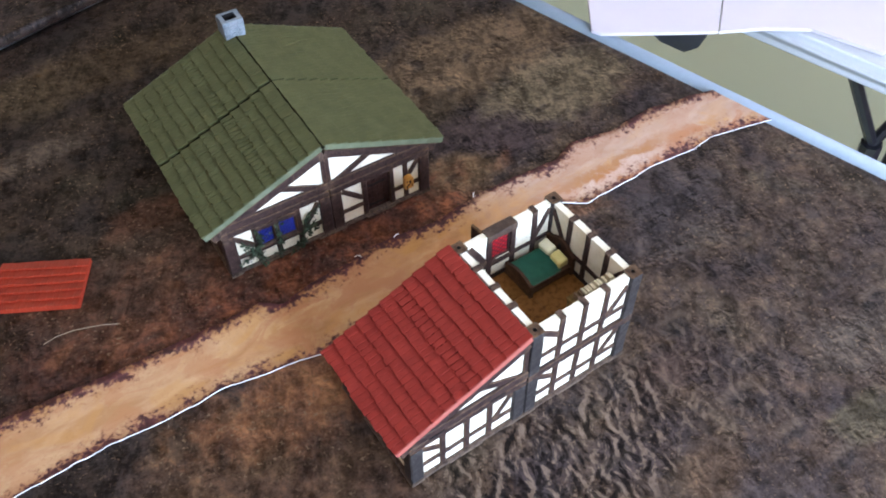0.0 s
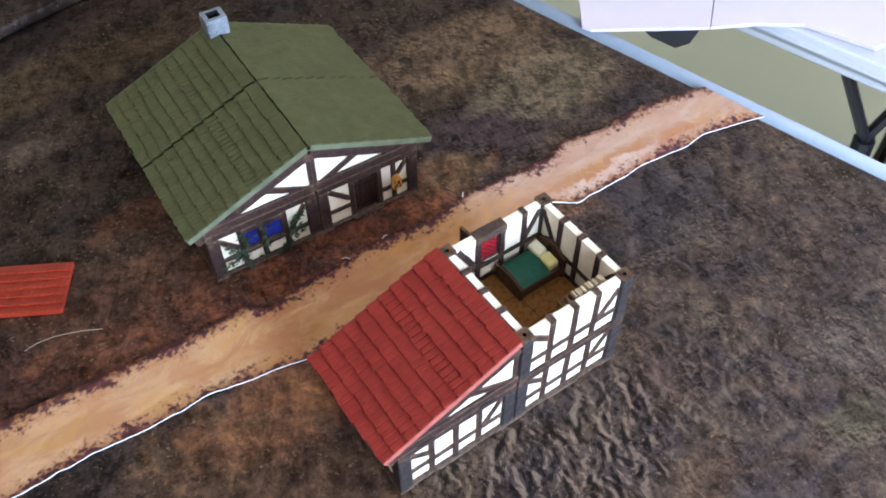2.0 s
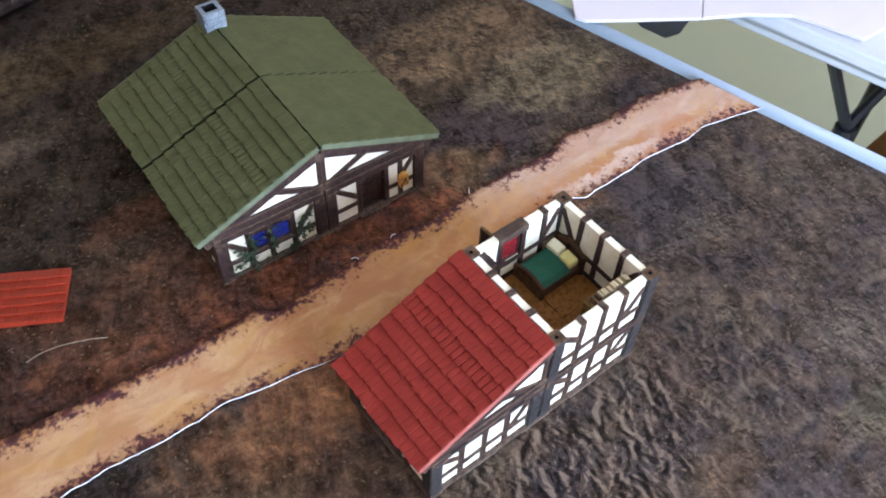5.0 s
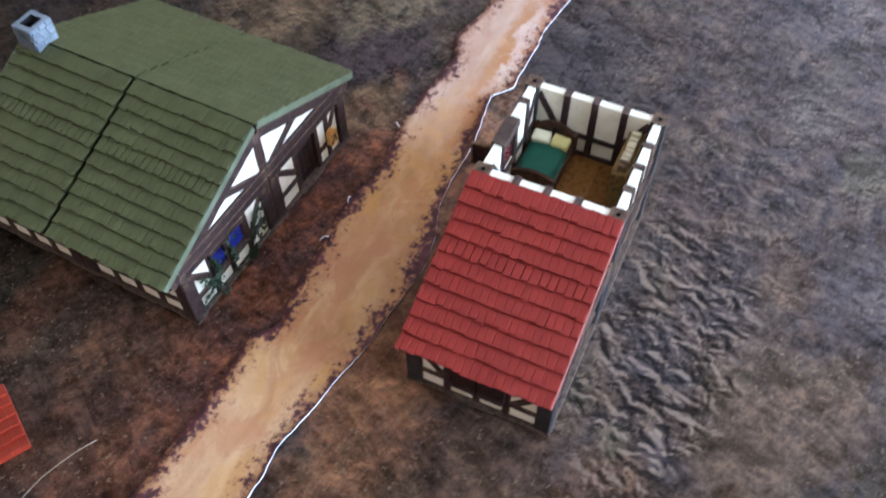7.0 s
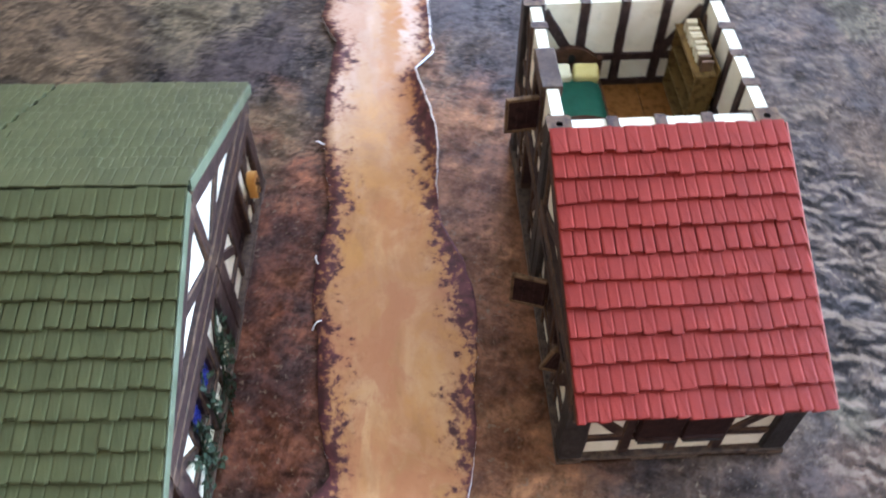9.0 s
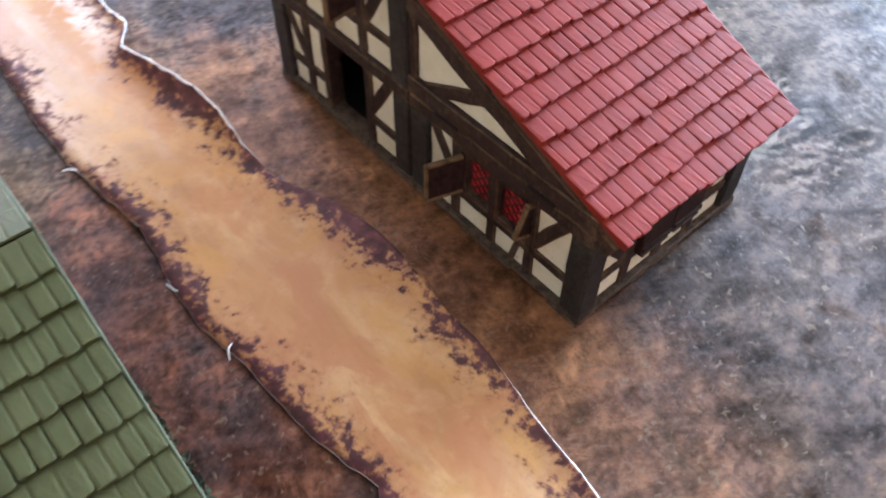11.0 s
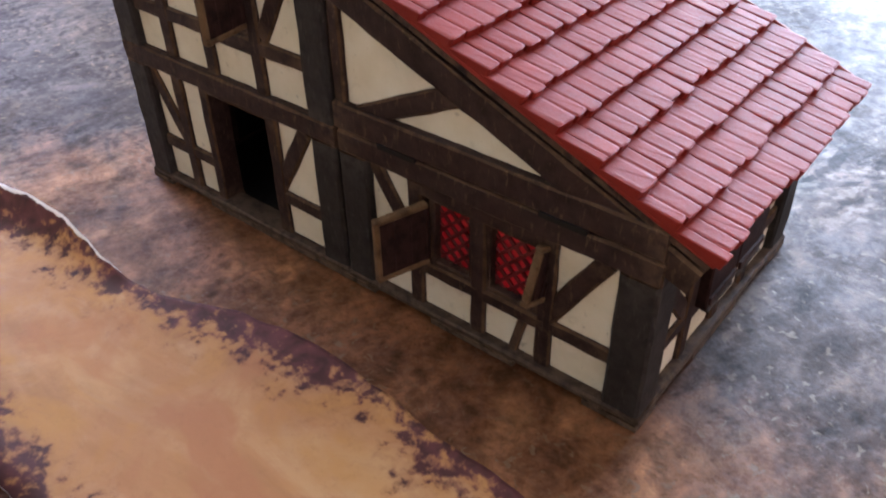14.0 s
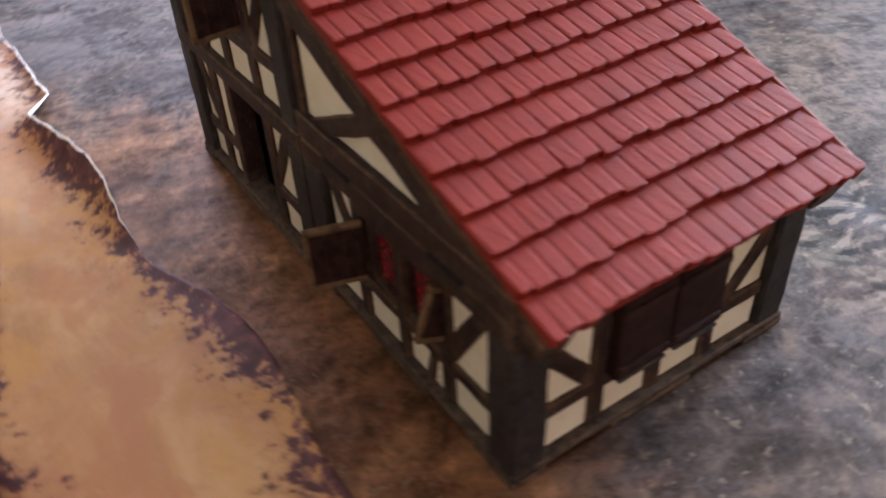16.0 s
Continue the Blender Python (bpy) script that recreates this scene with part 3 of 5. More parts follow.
for a in (WEST_Y0, (WEST_Y0 + WEST_Y1) / 2 - 0.025, WEST_Y1 - 0.05):
    part("window_frame", boxes((-3.25, -3.21, a, a + 0.05, WEST_Z0, WEST_Z1), bevel=0.004), FRAME_WHITE, win_w)
tagged(part("wall_south", boxes((-3.2, WIN_X0, -1.90, -1.78, FLOOR_Z - 0.1, 1.90), (WIN_X1, 3.6, -1.90, -1.78, FLOOR_Z - 0.1, 1.90),
                                (WIN_X0, WIN_X1, -1.90, -1.78, FLOOR_Z - 0.1, WIN_Z0), (WIN_X0, WIN_X1, -1.90, -1.78, WIN_Z1, 1.90)), WALL),
       "warm cream painted wall with a wide window opening", "wall", kind="structure")
win = tagged(new("window_1"), "white-framed window letting in cool daylight", "window", kind="structure")
for a in (WIN_X0, (WIN_X0 + WIN_X1) / 2 - 0.025, WIN_X1 - 0.05):
    part("window_frame", boxes((a, a + 0.05, -1.85, -1.79, WIN_Z0, WIN_Z1), bevel=0.004), FRAME_WHITE, win)
part("window_sill", boxes((WIN_X0 - 0.04, WIN_X1 + 0.04, -1.78, -1.70, WIN_Z0 - 0.04, WIN_Z0 - 0.002), bevel=0.006), FRAME_WHITE, win)

# ---- the table and its printed mat: axes turned about 13 degrees against the houses ----
TURN = 13.0
TM = pose(0.02, 0.19, 0, 0, 0, TURN)
U0, U1, V0, V1 = -1.05, 0.463, -0.487, 0.525
table = thing("folding_table", "white plastic folding table under the printed mat", "table", TM)
bm = boxes((U0, U1 + 0.002, V0 - 0.01, V1 + 0.25, -TABLE_T, -0.0022), bevel=0.003)
part("tabletop", bm, TABLE_WHITE, table)
rim = prism(bmesh.new(), [(0, -0.0030), (0.016, -0.0034), (0.026, -0.0060), (0.032, -0.011), (0.035, -0.02), (0.035, -0.04), (0.029, -0.045), (0, -0.045)], 0, V1 + 0.25 - V0 + 0.01)
part("table_edge", rim, TABLE_RIM, table, "pale blue-grey rounded moulded edge", pose(U1 + 0.0022, V0 - 0.01, 0), True)
for u in (U0 + 0.1, U1 - 0.15):
    for v in (V0 + 0.1, V1 + 0.1):
        part("leg", tube(bmesh.new(), [(u, v, FLOOR_Z), (u, v, -TABLE_T)], 0.013), BLACK_METAL, table, "black steel tube leg")


def mat_height(x, y):
    wave = 0.0022 * max(0.0, min(1.0, (y - 0.20) / 0.1)) * math.sin(y * 58 + 1.4 * noise.noise(Vector((x * 3, y * 2, 7))))
    return max(-0.0006, wave) + 0.0006 * noise.noise(Vector((x * 9, y * 9, 0))) + 0.0003 * noise.noise(Vector((x * 31, y * 31, 4)))


def sheet(u0, u1, v0, v1, z0, step, thick):
    bm = bmesh.new()
    nu, nv = int((u1 - u0) / step), int((v1 - v0) / step)
    grid = [[bm.verts.new((u0 + (u1 - u0) * i / nu, v0 + (v1 - v0) * j / nv, z0)) for j in range(nv + 1)] for i in range(nu + 1)]
    for i in range(nu):
        for j in range(nv):
            bm.faces.new((grid[i][j], grid[i + 1][j], grid[i + 1][j + 1], grid[i][j + 1]))
    for row in grid:
        for v in row:
            v.co.z += mat_height(v.co.x, v.co.y) - 0.0006
    rim = [e for e in bm.edges if e.is_boundary]
    g = bmesh.ops.extrude_edge_only(bm, edges=rim)["geom"]
    for v in g:
        if isinstance(v, bmesh.types.BMVert):
            v.co.z -= thick
    return bm


tagged(part("battle_mat", sheet(U0, U1, V0, V1, 0.0, 0.012, 0.0014), MAT_PRINT, None, "", TM, True),
       "printed cloth gaming mat of brown earth and grass on the table", "mat")
# a second strip of the same cloth, folded thick, lies along the far edge
fold = bmesh.new()
box(fold, U0, U1 + 0.005, V1 - 0.006, V1 + 0.085, 0.0016, 0.0150, 0.005, 3)
tagged(part("rolled_mat_edge", fold, MAT_PRINT, None, "", TM, True), "folded-back grey-brown edge of the cloth mat", "mat")
crate = bmesh.new()
box(crate, -0.02, 0.12, V1 + 0.11, V1 + 0.2, -0.002, 0.03, 0.004, 2)
tagged(part("paper_stack", crate, PAPER, None, "", TM), "stack of cream paper lying behind the mat", "paper")
tagged(part("brown_tray", boxes((-0.13, -0.03, V1 + 0.1, V1 + 0.2, -0.002, 0.04), bevel=0.004), DRAB, None, "", TM), "small brown wooden tray beside the paper", "tray")

# second table beside it, with loose sheets bridging the gap
table_b = thing("folding_table", "second white plastic folding table with black legs", "table", TM)
B0 = 0.632
bm = bmesh.new()
outline = [(B0, -1.20)] + [(B0 + 0.04 * (1 - math.cos(a)), 0.05 + 0.04 * math.sin(a)) for a in [math.pi / 2 * i / 10 for i in range(11)]] + [(B0 + 0.048, 0.09), (B0 + 0.75, 0.09), (B0 + 0.75, -1.20)]
for z0, z1 in ((-0.034, -0.004),):
    a = [bm.verts.new((x, y, z1)) for x, y in outline]
    b = [bm.verts.new((x, y, z0)) for x, y in outline]
    bm.faces.new(a)
    bm.faces.new(b[::-1])
    for i in range(len(a)):
        bm.faces.new((a[i], b[i], b[(i + 1) % len(a)], a[(i + 1) % len(a)]))
bmesh.ops.bevel(bm, geom=[e for e in bm.edges if abs(e.verts[0].co.z - e.verts[1].co.z) < 1e-6], offset=0.0140, segments=5, affect="EDGES")
for f in bm.faces:
    f.smooth = abs(f.normal.z) < 0.98
part("tabletop", bm, TABLE_WHITE, table_b)
KNEE = (0.728, -0.232, -0.170)
for top in ((0.662, -0.184, -0.034), (0.776, -0.270, -0.034)):
    part("leg", tube(bmesh.new(), [top, KNEE], 0.0075), BLACK_METAL, table_b, "black steel brace")
part("leg", tube(bmesh.new(), [KNEE, (KNEE[0] + 0.02, KNEE[1] - 0.03, FLOOR_Z)], 0.014), BLACK_METAL, table_b, "black steel tube leg")
for v in (-1.0, -0.2):
    part("leg", tube(bmesh.new(), [(B0 + 0.6, v, FLOOR_Z), (B0 + 0.6, v, -0.034)], 0.013), BLACK_METAL, table_b, "black steel tube leg")
br = prism(bmesh.new(), [(0.0, 0.0), (0.066, 0.0), (0.058, -0.020), (0.042, -0.026), (0.010, -0.010)], -0.01, 0.01)
part("leg_bracket", br, BLACK_METAL, table_b, "black plastic corner bracket", pose(0.553, 0.019, -0.024, 0, 0, -47))


def paper(name, corners, z0, z1, label):
    bm = bmesh.new()
    a = [bm.verts.new((x, y, z1)) for x, y in corners]
    b = [bm.verts.new((x, y, z0)) for x, y in corners]
    bm.faces.new(a)
    bm.faces.new(b[::-1])
    n = len(corners)
    for i in range(n):
        bm.faces.new((a[i], b[i], b[(i + 1) % n], a[(i + 1) % n]))
    bmesh.ops.bevel(bm, geom=bm.edges[:], offset=0.0006, segments=2, affect="EDGES")
    return tagged(part(name, bm, PAPER), label, "paper")


paper("paper_sheet", [(0.469, 0.347), (0.474, 0.336), (0.530, 0.299), (0.585, 0.2625), (0.80, 0.44), (0.60, 0.52)], -0.0030, 0.0010, "thick blank white sheet bridging two tables")
paper("paper_sheet", [(0.5858, 0.2620), (0.632, 0.238), (0.676, 0.205), (0.703, 0.130), (1.25, 0.10), (0.802, 0.4385)], -0.0030, 0.0012, "thick blank white sheet lying on the second table")


# ---- chairs beyond the table, of which only seats and backs show ----
def chair(m, seat_mat, label):
    c = thing("wooden_chair", label, "chair", m, "chairs round the table")
    part("seat", boxes((-0.22, 0.22, -0.21, 0.21, 0.43, 0.465), bevel=0.012), seat_mat, c)
    for x in (-0.19, 0.19):
        for y in (-0.18, 0.18):
            part("leg", boxes((x - 0.018, x + 0.018, y - 0.018, y + 0.018, 0, 0.43), bevel=0.004), seat_mat, c)
        part("back_post", boxes((x - 0.016, x + 0.016, 0.19, 0.22, 0.466, 0.74), bevel=0.005), seat_mat, c)
    part("backrest", boxes((-0.17, 0.17, 0.195, 0.215, 0.60, 0.73), bevel=0.006), seat_mat, c)
    return c


carton = thing("cardboard_box", "orange-brown cardboard box standing on the carpet", "box", pose(1.15, -0.10, FLOOR_Z, 0, 0, 4))
for a in ((-0.24, 0.24, -0.25, -0.244, 0, 0.44), (-0.24, 0.24, 0.244, 0.25, 0, 0.44), (-0.24, -0.234, -0.2438, 0.2438, 0, 0.44), (0.234, 0.24, -0.2438, 0.2438, 0, 0.44)):
    part("side_panel", boxes(a), CARDBOARD, carton)
for a in ((-0.239, -0.002, -0.249, 0.249), (0.002, 0.239, -0.249, 0.249)):
    part("flap", boxes((*a, 0.4405, 0.4445)), CARDBOARD, carton)
chair(pose(0.145, -1.43, FLOOR_Z, 0, 0, 184), TAN, "tan wooden chair standing before the window")
chair(pose(0.605, -1.41, FLOOR_Z, 0, 0, 178), DRAB, "brown leather-topped chair standing before the window")

# ---- the road strip ----
ROAD_N = [(-0.9, 0.25), (-0.45, 0.232), (-0.233, 0.222), (-0.178, 0.217), (-0.124, 0.213), (-0.067, 0.211), (-0.015, 0.210), (0.0, 0.198), (0.037, 0.205),
          (0.066, 0.206), (0.097, 0.210), (0.156, 0.203), (0.21, 0.209), (0.255, 0.207), (0.301, 0.204), (0.326, 0.215), (0.368, 0.205), (0.426, 0.208), (0.520, 0.189)]
ROAD_S = [(-0.9, 0.18), (-0.45, 0.163), (-0.241, 0.152), (-0.168, 0.154), (-0.126, 0.149), (-0.079, 0.150), (-0.056, 0.146), (-0.025, 0.1405), (0.001, 0.1362), (0.021, 0.1330), (0.043, 0.1325),
          (0.061, 0.1300), (0.076, 0.1282), (0.09, 0.1285), (0.109, 0.1310), (0.136, 0.1405), (0.150, 0.1445), (0.165, 0.1440), (0.188, 0.1418), (0.205, 0.142), (0.225, 0.145), (0.25, 0.150), (0.264, 0.152), (0.285, 0.1400), (0.30, 0.1415), (0.343, 0.141), (0.368, 0.144), (0.422, 0.138), (0.447, 0.141), (0.532, 0.121)]
CURL = [(-0.9, 0.0016), (-0.25, 0.0017), (-0.06, 0.0022), (-0.02, 0.0018), (0.0, 0.0008), (0.153, 0.0008), (0.165, 0.0040), (0.185, 0.0085), (0.21, 0.0095), (0.24, 0.0085), (0.265, 0.0055), (0.285, 0.0025), (0.33, 0.0018), (0.37, 0.0006), (0.52, 0.0006)]


def along(rows, x):
    return float(np.interp(x, [r[0] for r in rows], [r[1] for r in rows]))


def road():
    bm = bmesh.new()
    uvl = bm.loops.layers.uv.new("UVMap")
    n, across = 360, 14
    rows, dist = [], []
    for i in range(n + 1):
        s = i / n
        x = -0.9 + 1.39 * s
        jn = 0.0012 * noise.noise(Vector((x * 120, 1, 0))) + 0.0016 * noise.noise(Vector((x * 40, 5, 0)))
        js = 0.0010 * noise.noise(Vector((x * 120, 9, 0))) + 0.0014 * noise.noise(Vector((x * 40, 3, 0)))
        xn, xss = x + 0.012 * s, x + 0.026 * s
        a, b = Vector((xss, along(ROAD_S, xss) + js, 0)), Vector((xn, along(ROAD_N, xn) + jn, 0))
        w = (b - a).length
        row, dd = [], []
        for k in range(across + 1):
            f = (k / across) ** 1.5
            p = a.lerp(b, f)
            d = f * w
            lift = along(CURL, xss) * max(0, 1 - d / (0.006 + 0.7 * along(CURL, xss))) ** 2 + 0.0006 * max(0, 1 - (w - d) / 0.006) ** 2
            p.z = 0.0011 + lift
            row.append(p)
            dd.append((d, w - d))
        rows.append(row)
        dist.append(dd)
    top = [[bm.verts.new(p) for p in r] for r in rows]
    low = [[bm.verts.new(p - Vector((0, 0, 0.0009))) for p in r] for r in rows]
    for i in range(n):
        for k in range(across):
            f = bm.faces.new((top[i][k], top[i + 1][k], top[i + 1][k + 1], top[i][k + 1]))
            for lp, (ii, kk) in zip(f.loops, ((i, k), (i + 1, k), (i + 1, k + 1), (i, k + 1))):
                lp[uvl].uv = dist[ii][kk]
            f = bm.faces.new((low[i][k], low[i][k + 1], low[i + 1][k + 1], low[i + 1][k]))
            f.material_index = 1
        for k, sgn in ((0, 1), (across, -1)):
            q = (top[i][k], low[i][k], low[i + 1][k], top[i + 1][k])
            f = bm.faces.new(q if sgn > 0 else q[::-1])
            f.material_index = 1
    for i in (0, n):
        for k in range(across):
            f = bm.faces.new((top[i][k], top[i][k + 1], low[i][k + 1], low[i][k]))
            f.material_index = 1
    me = mesh_of(bm, "road_strip", [ROAD_PRINT, WHITE_BACK], True)
    return tagged(new("road_strip", me), "cut vinyl dirt road strip with curling white edge", "road strip")


road()
for x, y, a in ((0.118, 0.2085, 20), (0.078, 0.2070, -35), (0.205, 0.2100, 60)):
    sl = bmesh.new()
    tube(sl, [(-0.0035, 0, 0.0010), (-0.001, 0.0004, 0.0022), (0.001, 0.0002, 0.0026), (0.0035, -0.0006, 0.0012)], 0.0004, 5)
    tagged(part("paper_sliver", sl, WHITE_BACK, None, "", pose(x, y, 0, 0, 0, a), True), "tiny white curled sliver at the road edge", "sliver", "slivers at the road edge")
tagged(part("loose_fibre", tube(bmesh.new(), [(-0.179, 0.272, 0.0012), (-0.168, 0.2735, 0.0016), (-0.155, 0.2715, 0.002), (-0.142, 0.267, 0.002), (-0.131, 0.2625, 0.0018), (-0.121, 0.257, 0.0014)], 0.00028, 6), FIBRE, None, "", None, True),
       "thin pale curved strand lying on the mat", "strand")


# ---- half-timbered walls: u along the wall, depth y inwards from the face, z up ----
PROUD, FACE_IN, BACK_IN, BACK = 0.002, 0.0034, 0.0088, 0.010


def slab(cells, y0=FACE_IN, y1=BACK_IN):
    bm = bmesh.new()
    for c in cells:
        if len(c) == 4 and not isinstance(c[0], tuple):
            box(bm, c[0], c[1], y0, y1, c[2], c[3])
        else:
            prism(bm, c, y0, y1)
    return bm


def wall(house, m, cells, timbers, label=""):
    """A wall part with its timbers as pieces. A timber: (a, b, width[, material[, y0, y1]])."""
    w = part("wall", slab(cells[:1]), PLASTER, house, label or "cream plaster infill", m)
    for c in cells[1:]:
        part("plaster_panel", slab([c]), PLASTER, w)
    for t in timbers:
        a, b, width = t[:3]
        mt = t[3] if len(t) > 3 else TIMBER
        y0, y1 = t[4:6] if len(t) > 5 else (PROUD, BACK)
        part("timber", beam(a, b, width, y0, y1), [mt, WORN_EDGE], w)
    return w


def storey(z, studs, braces, lo=0.0045, rails=True, skip=(), top=True):
    """Timbers of one storey of a 100 mm module: rails, studs, braces. skip: stretches of u with no middle rail."""
    t = []
    rail_z = z + 0.0180
    cuts = sorted(skip)
    u = 0.009
    for a, b in cuts + [(0.091, 0.091)]:
        if a - u > 0.002:
            t.append(((u, rail_z), (a, rail_z), 0.0048, TIMBER, PROUD + 0.0002, BACK - 0.0002))
        u = b
    for s in studs:
        t.append(((s, z + 0.002), (s, z + (0.0475 if top else 0.0517)), 0.0050))
    for a, b in braces:
        for y0, y1 in ((PROUD + 0.0004, FACE_IN + 0.001), (BACK_IN - 0.001, BACK - 0.0003)):
            t.append(((a[0], z + a[1]), (b[0], z + b[1]), 0.0054, TIMBER, y0, y1))
    if top:
        t.append(((0.0008, z + 0.0502), (0.0992, z + 0.0502), 0.0068, TIMBER, PROUD - 0.0015, BACK))
    t.append(((0.008, z + 0.0021), (0.092, z + 0.0021), 0.0030, TIMBER, PROUD - 0.0002, BACK))
    return t


def slot_plinth(house, m, length, slots):
    """The base ledge, with dark clip slots cut into its lower edge."""
    bm = bmesh.new()
    box(bm, 0, length, 0, 0.009, 0.0018, 0.0042, 0.0006)
    u = 0.0
    for s in list(slots) + [length + 0.011]:
        if s - 0.011 - u > 0.001:
            box(bm, u, s - 0.011, 0.0001, 0.009, 0.0, 0.00185)
        u = s + 0.011
    part("plinth", bm, PLINTH, house, "worn brown base ledge with clip slots", m)


def lattice_window(house, m, u0, u1, z0, z1, pane_mat, lead_mat):
    w = part("window", boxes((u0, u1, 0.0058, 0.0068, z0, z1)), pane_mat, house, "leaded window painted in one colour", m)
    step = 0.0046
    k = -int((z1 - z0) / step) - 1
    while u0 + k * step < u1 + (z1 - z0):
        for sgn in (1, -1):
            pts = []
            for z in (z0, z1):
                pts.append((u0 + k * step + sgn * (z - z0), z))
            (ua, za), (ub, zb) = pts
            f = [0.0, 1.0]
            if ub != ua:
                g = sorted(((u0 - ua) / (ub - ua), (u1 - ua) / (ub - ua)))
                f = [max(0.0, g[0]), min(1.0, g[1])]
            if f[1] - f[0] > 0.08:
                a = (ua + (ub - ua) * f[0], za + (zb - za) * f[0])
                b = (ua + (ub - ua) * f[1], za + (zb - za) * f[1])
                part("glazing_bar", beam(a, b, 0.0011, 0.0052, 0.0074, 0.00005), lead_mat, w)
        k += 1
    for a, b in (((u0, z0), (u1, z0)), ((u0, z1), (u1, z1)), ((u0, z0), (u0, z1)), ((u1, z0), (u1, z1))):
        part("window_frame", beam(a, b, 0.0022, 0.003, 0.008, 0.0001), TIMBER, w)
    return w


def shutter(house, m, width=0.0135, height=0.0195):
    """A board shutter, hinged along its local z axis at x = 0, opening along x."""
    s = part("shutter", boxes((0.0003, width, -0.0007, 0.0007, 0, height), bevel=0.0003), SHUTTER, house, "dark maroon board shutter standing open", m)
    for z in (0.0006, height - 0.0006):
        part("rail", boxes((0, width + 0.0003, -0.0012, 0.0012, z - 0.0008, z + 0.0008), bevel=0.0003), SHUTTER_EDGE, s)
    for x in (0.0006, width - 0.0004):
        part("stile", boxes((x - 0.0007, x + 0.0007, -0.0011, 0.0011, 0.0014, height - 0.0014), bevel=0.0003), SHUTTER_EDGE if x > 0.002 else SHUTTER, s)
    for f in (0.34, 0.66):
        part("batten", boxes((width * f - 0.0002, width * f + 0.0002, -0.0009, 0.0009, 0.0015, height - 0.0015)), SHUTTER, s)


def post(house, x, y, z0, z1, size=0.0105, paint=None):
    """A corner post with worn edges and a small peg hole in its head."""
    bm = bmesh.new()
    h = size / 2
    n = 8
    rings = []
    c = 0.0008
    for i in range(n + 1):
        z = z0 + (z1 - z0) * i / n
        ring = []
        for px, py in ((-h + c, -h), (h - c, -h), (h, -h + c), (h, h - c), (h - c, h), (-h + c, h), (-h, h - c), (-h, -h + c)):
            ring.append(bm.verts.new((x + px + RND.uniform(-1, 1) * 0.00018, y + py + RND.uniform(-1, 1) * 0.00018, z)))
        rings.append(ring)
    for r, s in zip(rings, rings[1:]):
        for k in range(8):
            bm.faces.new((r[k], r[(k + 1) % 8], s[(k + 1) % 8], s[k]))
    bm.faces.new(rings[0][::-1])
    hr = [bm.verts.new((x + 0.0016 * math.cos(radians(22.5 - 90 + 45 * k)), y + 0.0016 * math.sin(radians(22.5 - 90 + 45 * k)), z1)) for k in range(8)]
    hl = [bm.verts.new(v.co - Vector((0, 0, 0.003))) for v in hr]
    top = rings[-1]
    for k in range(8):
        j = (k + 1) % 8
        bm.faces.new((top[k], top[j], hr[j], hr[k])).material_index = 2
        f = bm.faces.new((hr[k], hr[j], hl[j], hl[k]))
        f.material_index = 1
    f = bm.faces.new(hl)
    f.material_index = 1
    me = mesh_of(bm, "corner_post", [paint or POST, BLACK_AND_SHADE, WORN_EDGE])
    part("corner_post", me, None, house)


def tile_meshes(name, material, w, l, count=4, rnd=None, gap=0.00002):
    """A few worn tile wedges: thin at the head, thick and rounded at the tail (x across, y down the slope, z proud)."""
    out = []
    for i in range(count):
        bm = bmesh.new()
        j = lambda a: rnd.uniform(-a, a)
        h, c = w / 2 - gap, 0.00055 + j(0.0003)
        tail = l + j(0.00055)
        t = 0.0026 + j(0.00022)
        lower = [(-h, 0), (h, 0), (h, tail - c), (h * 0.78, tail - c * 0.15 + j(0.00015)), (j(h * 0.3), tail + j(0.00015)), (-h * 0.78, tail - c * 0.15 + j(0.00015)), (-h, tail - c)]
        a = [bm.verts.new((x, y, -0.0004)) for x, y in lower]
        e = 0.00004
        upper = [(x * (1 - e / h), y if y < 0.001 else y - e * 0.5, 0.0003 + (t - 0.0003) * y / l + j(0.00006)) for x, y in lower]
        b = [bm.verts.new((x, y, z - 0.00011)) for x, y, z in upper]
        inset = [bm.verts.new((x * 0.70, y if y < 0.001 else y - 0.00045, z)) for x, y, z in upper]
        for k in range(7):
            n = (k + 1) % 7
            bm.faces.new((a[k], a[n], b[n], b[k]))
            bm.faces.new((b[k], b[n], inset[n], inset[k]))
        bm.faces.new(inset)
        out.append(mesh_of(bm, name, material))
    return out


ROWS_N, ROOF_W, ROOF_L = 11, 0.1035, 0.1225


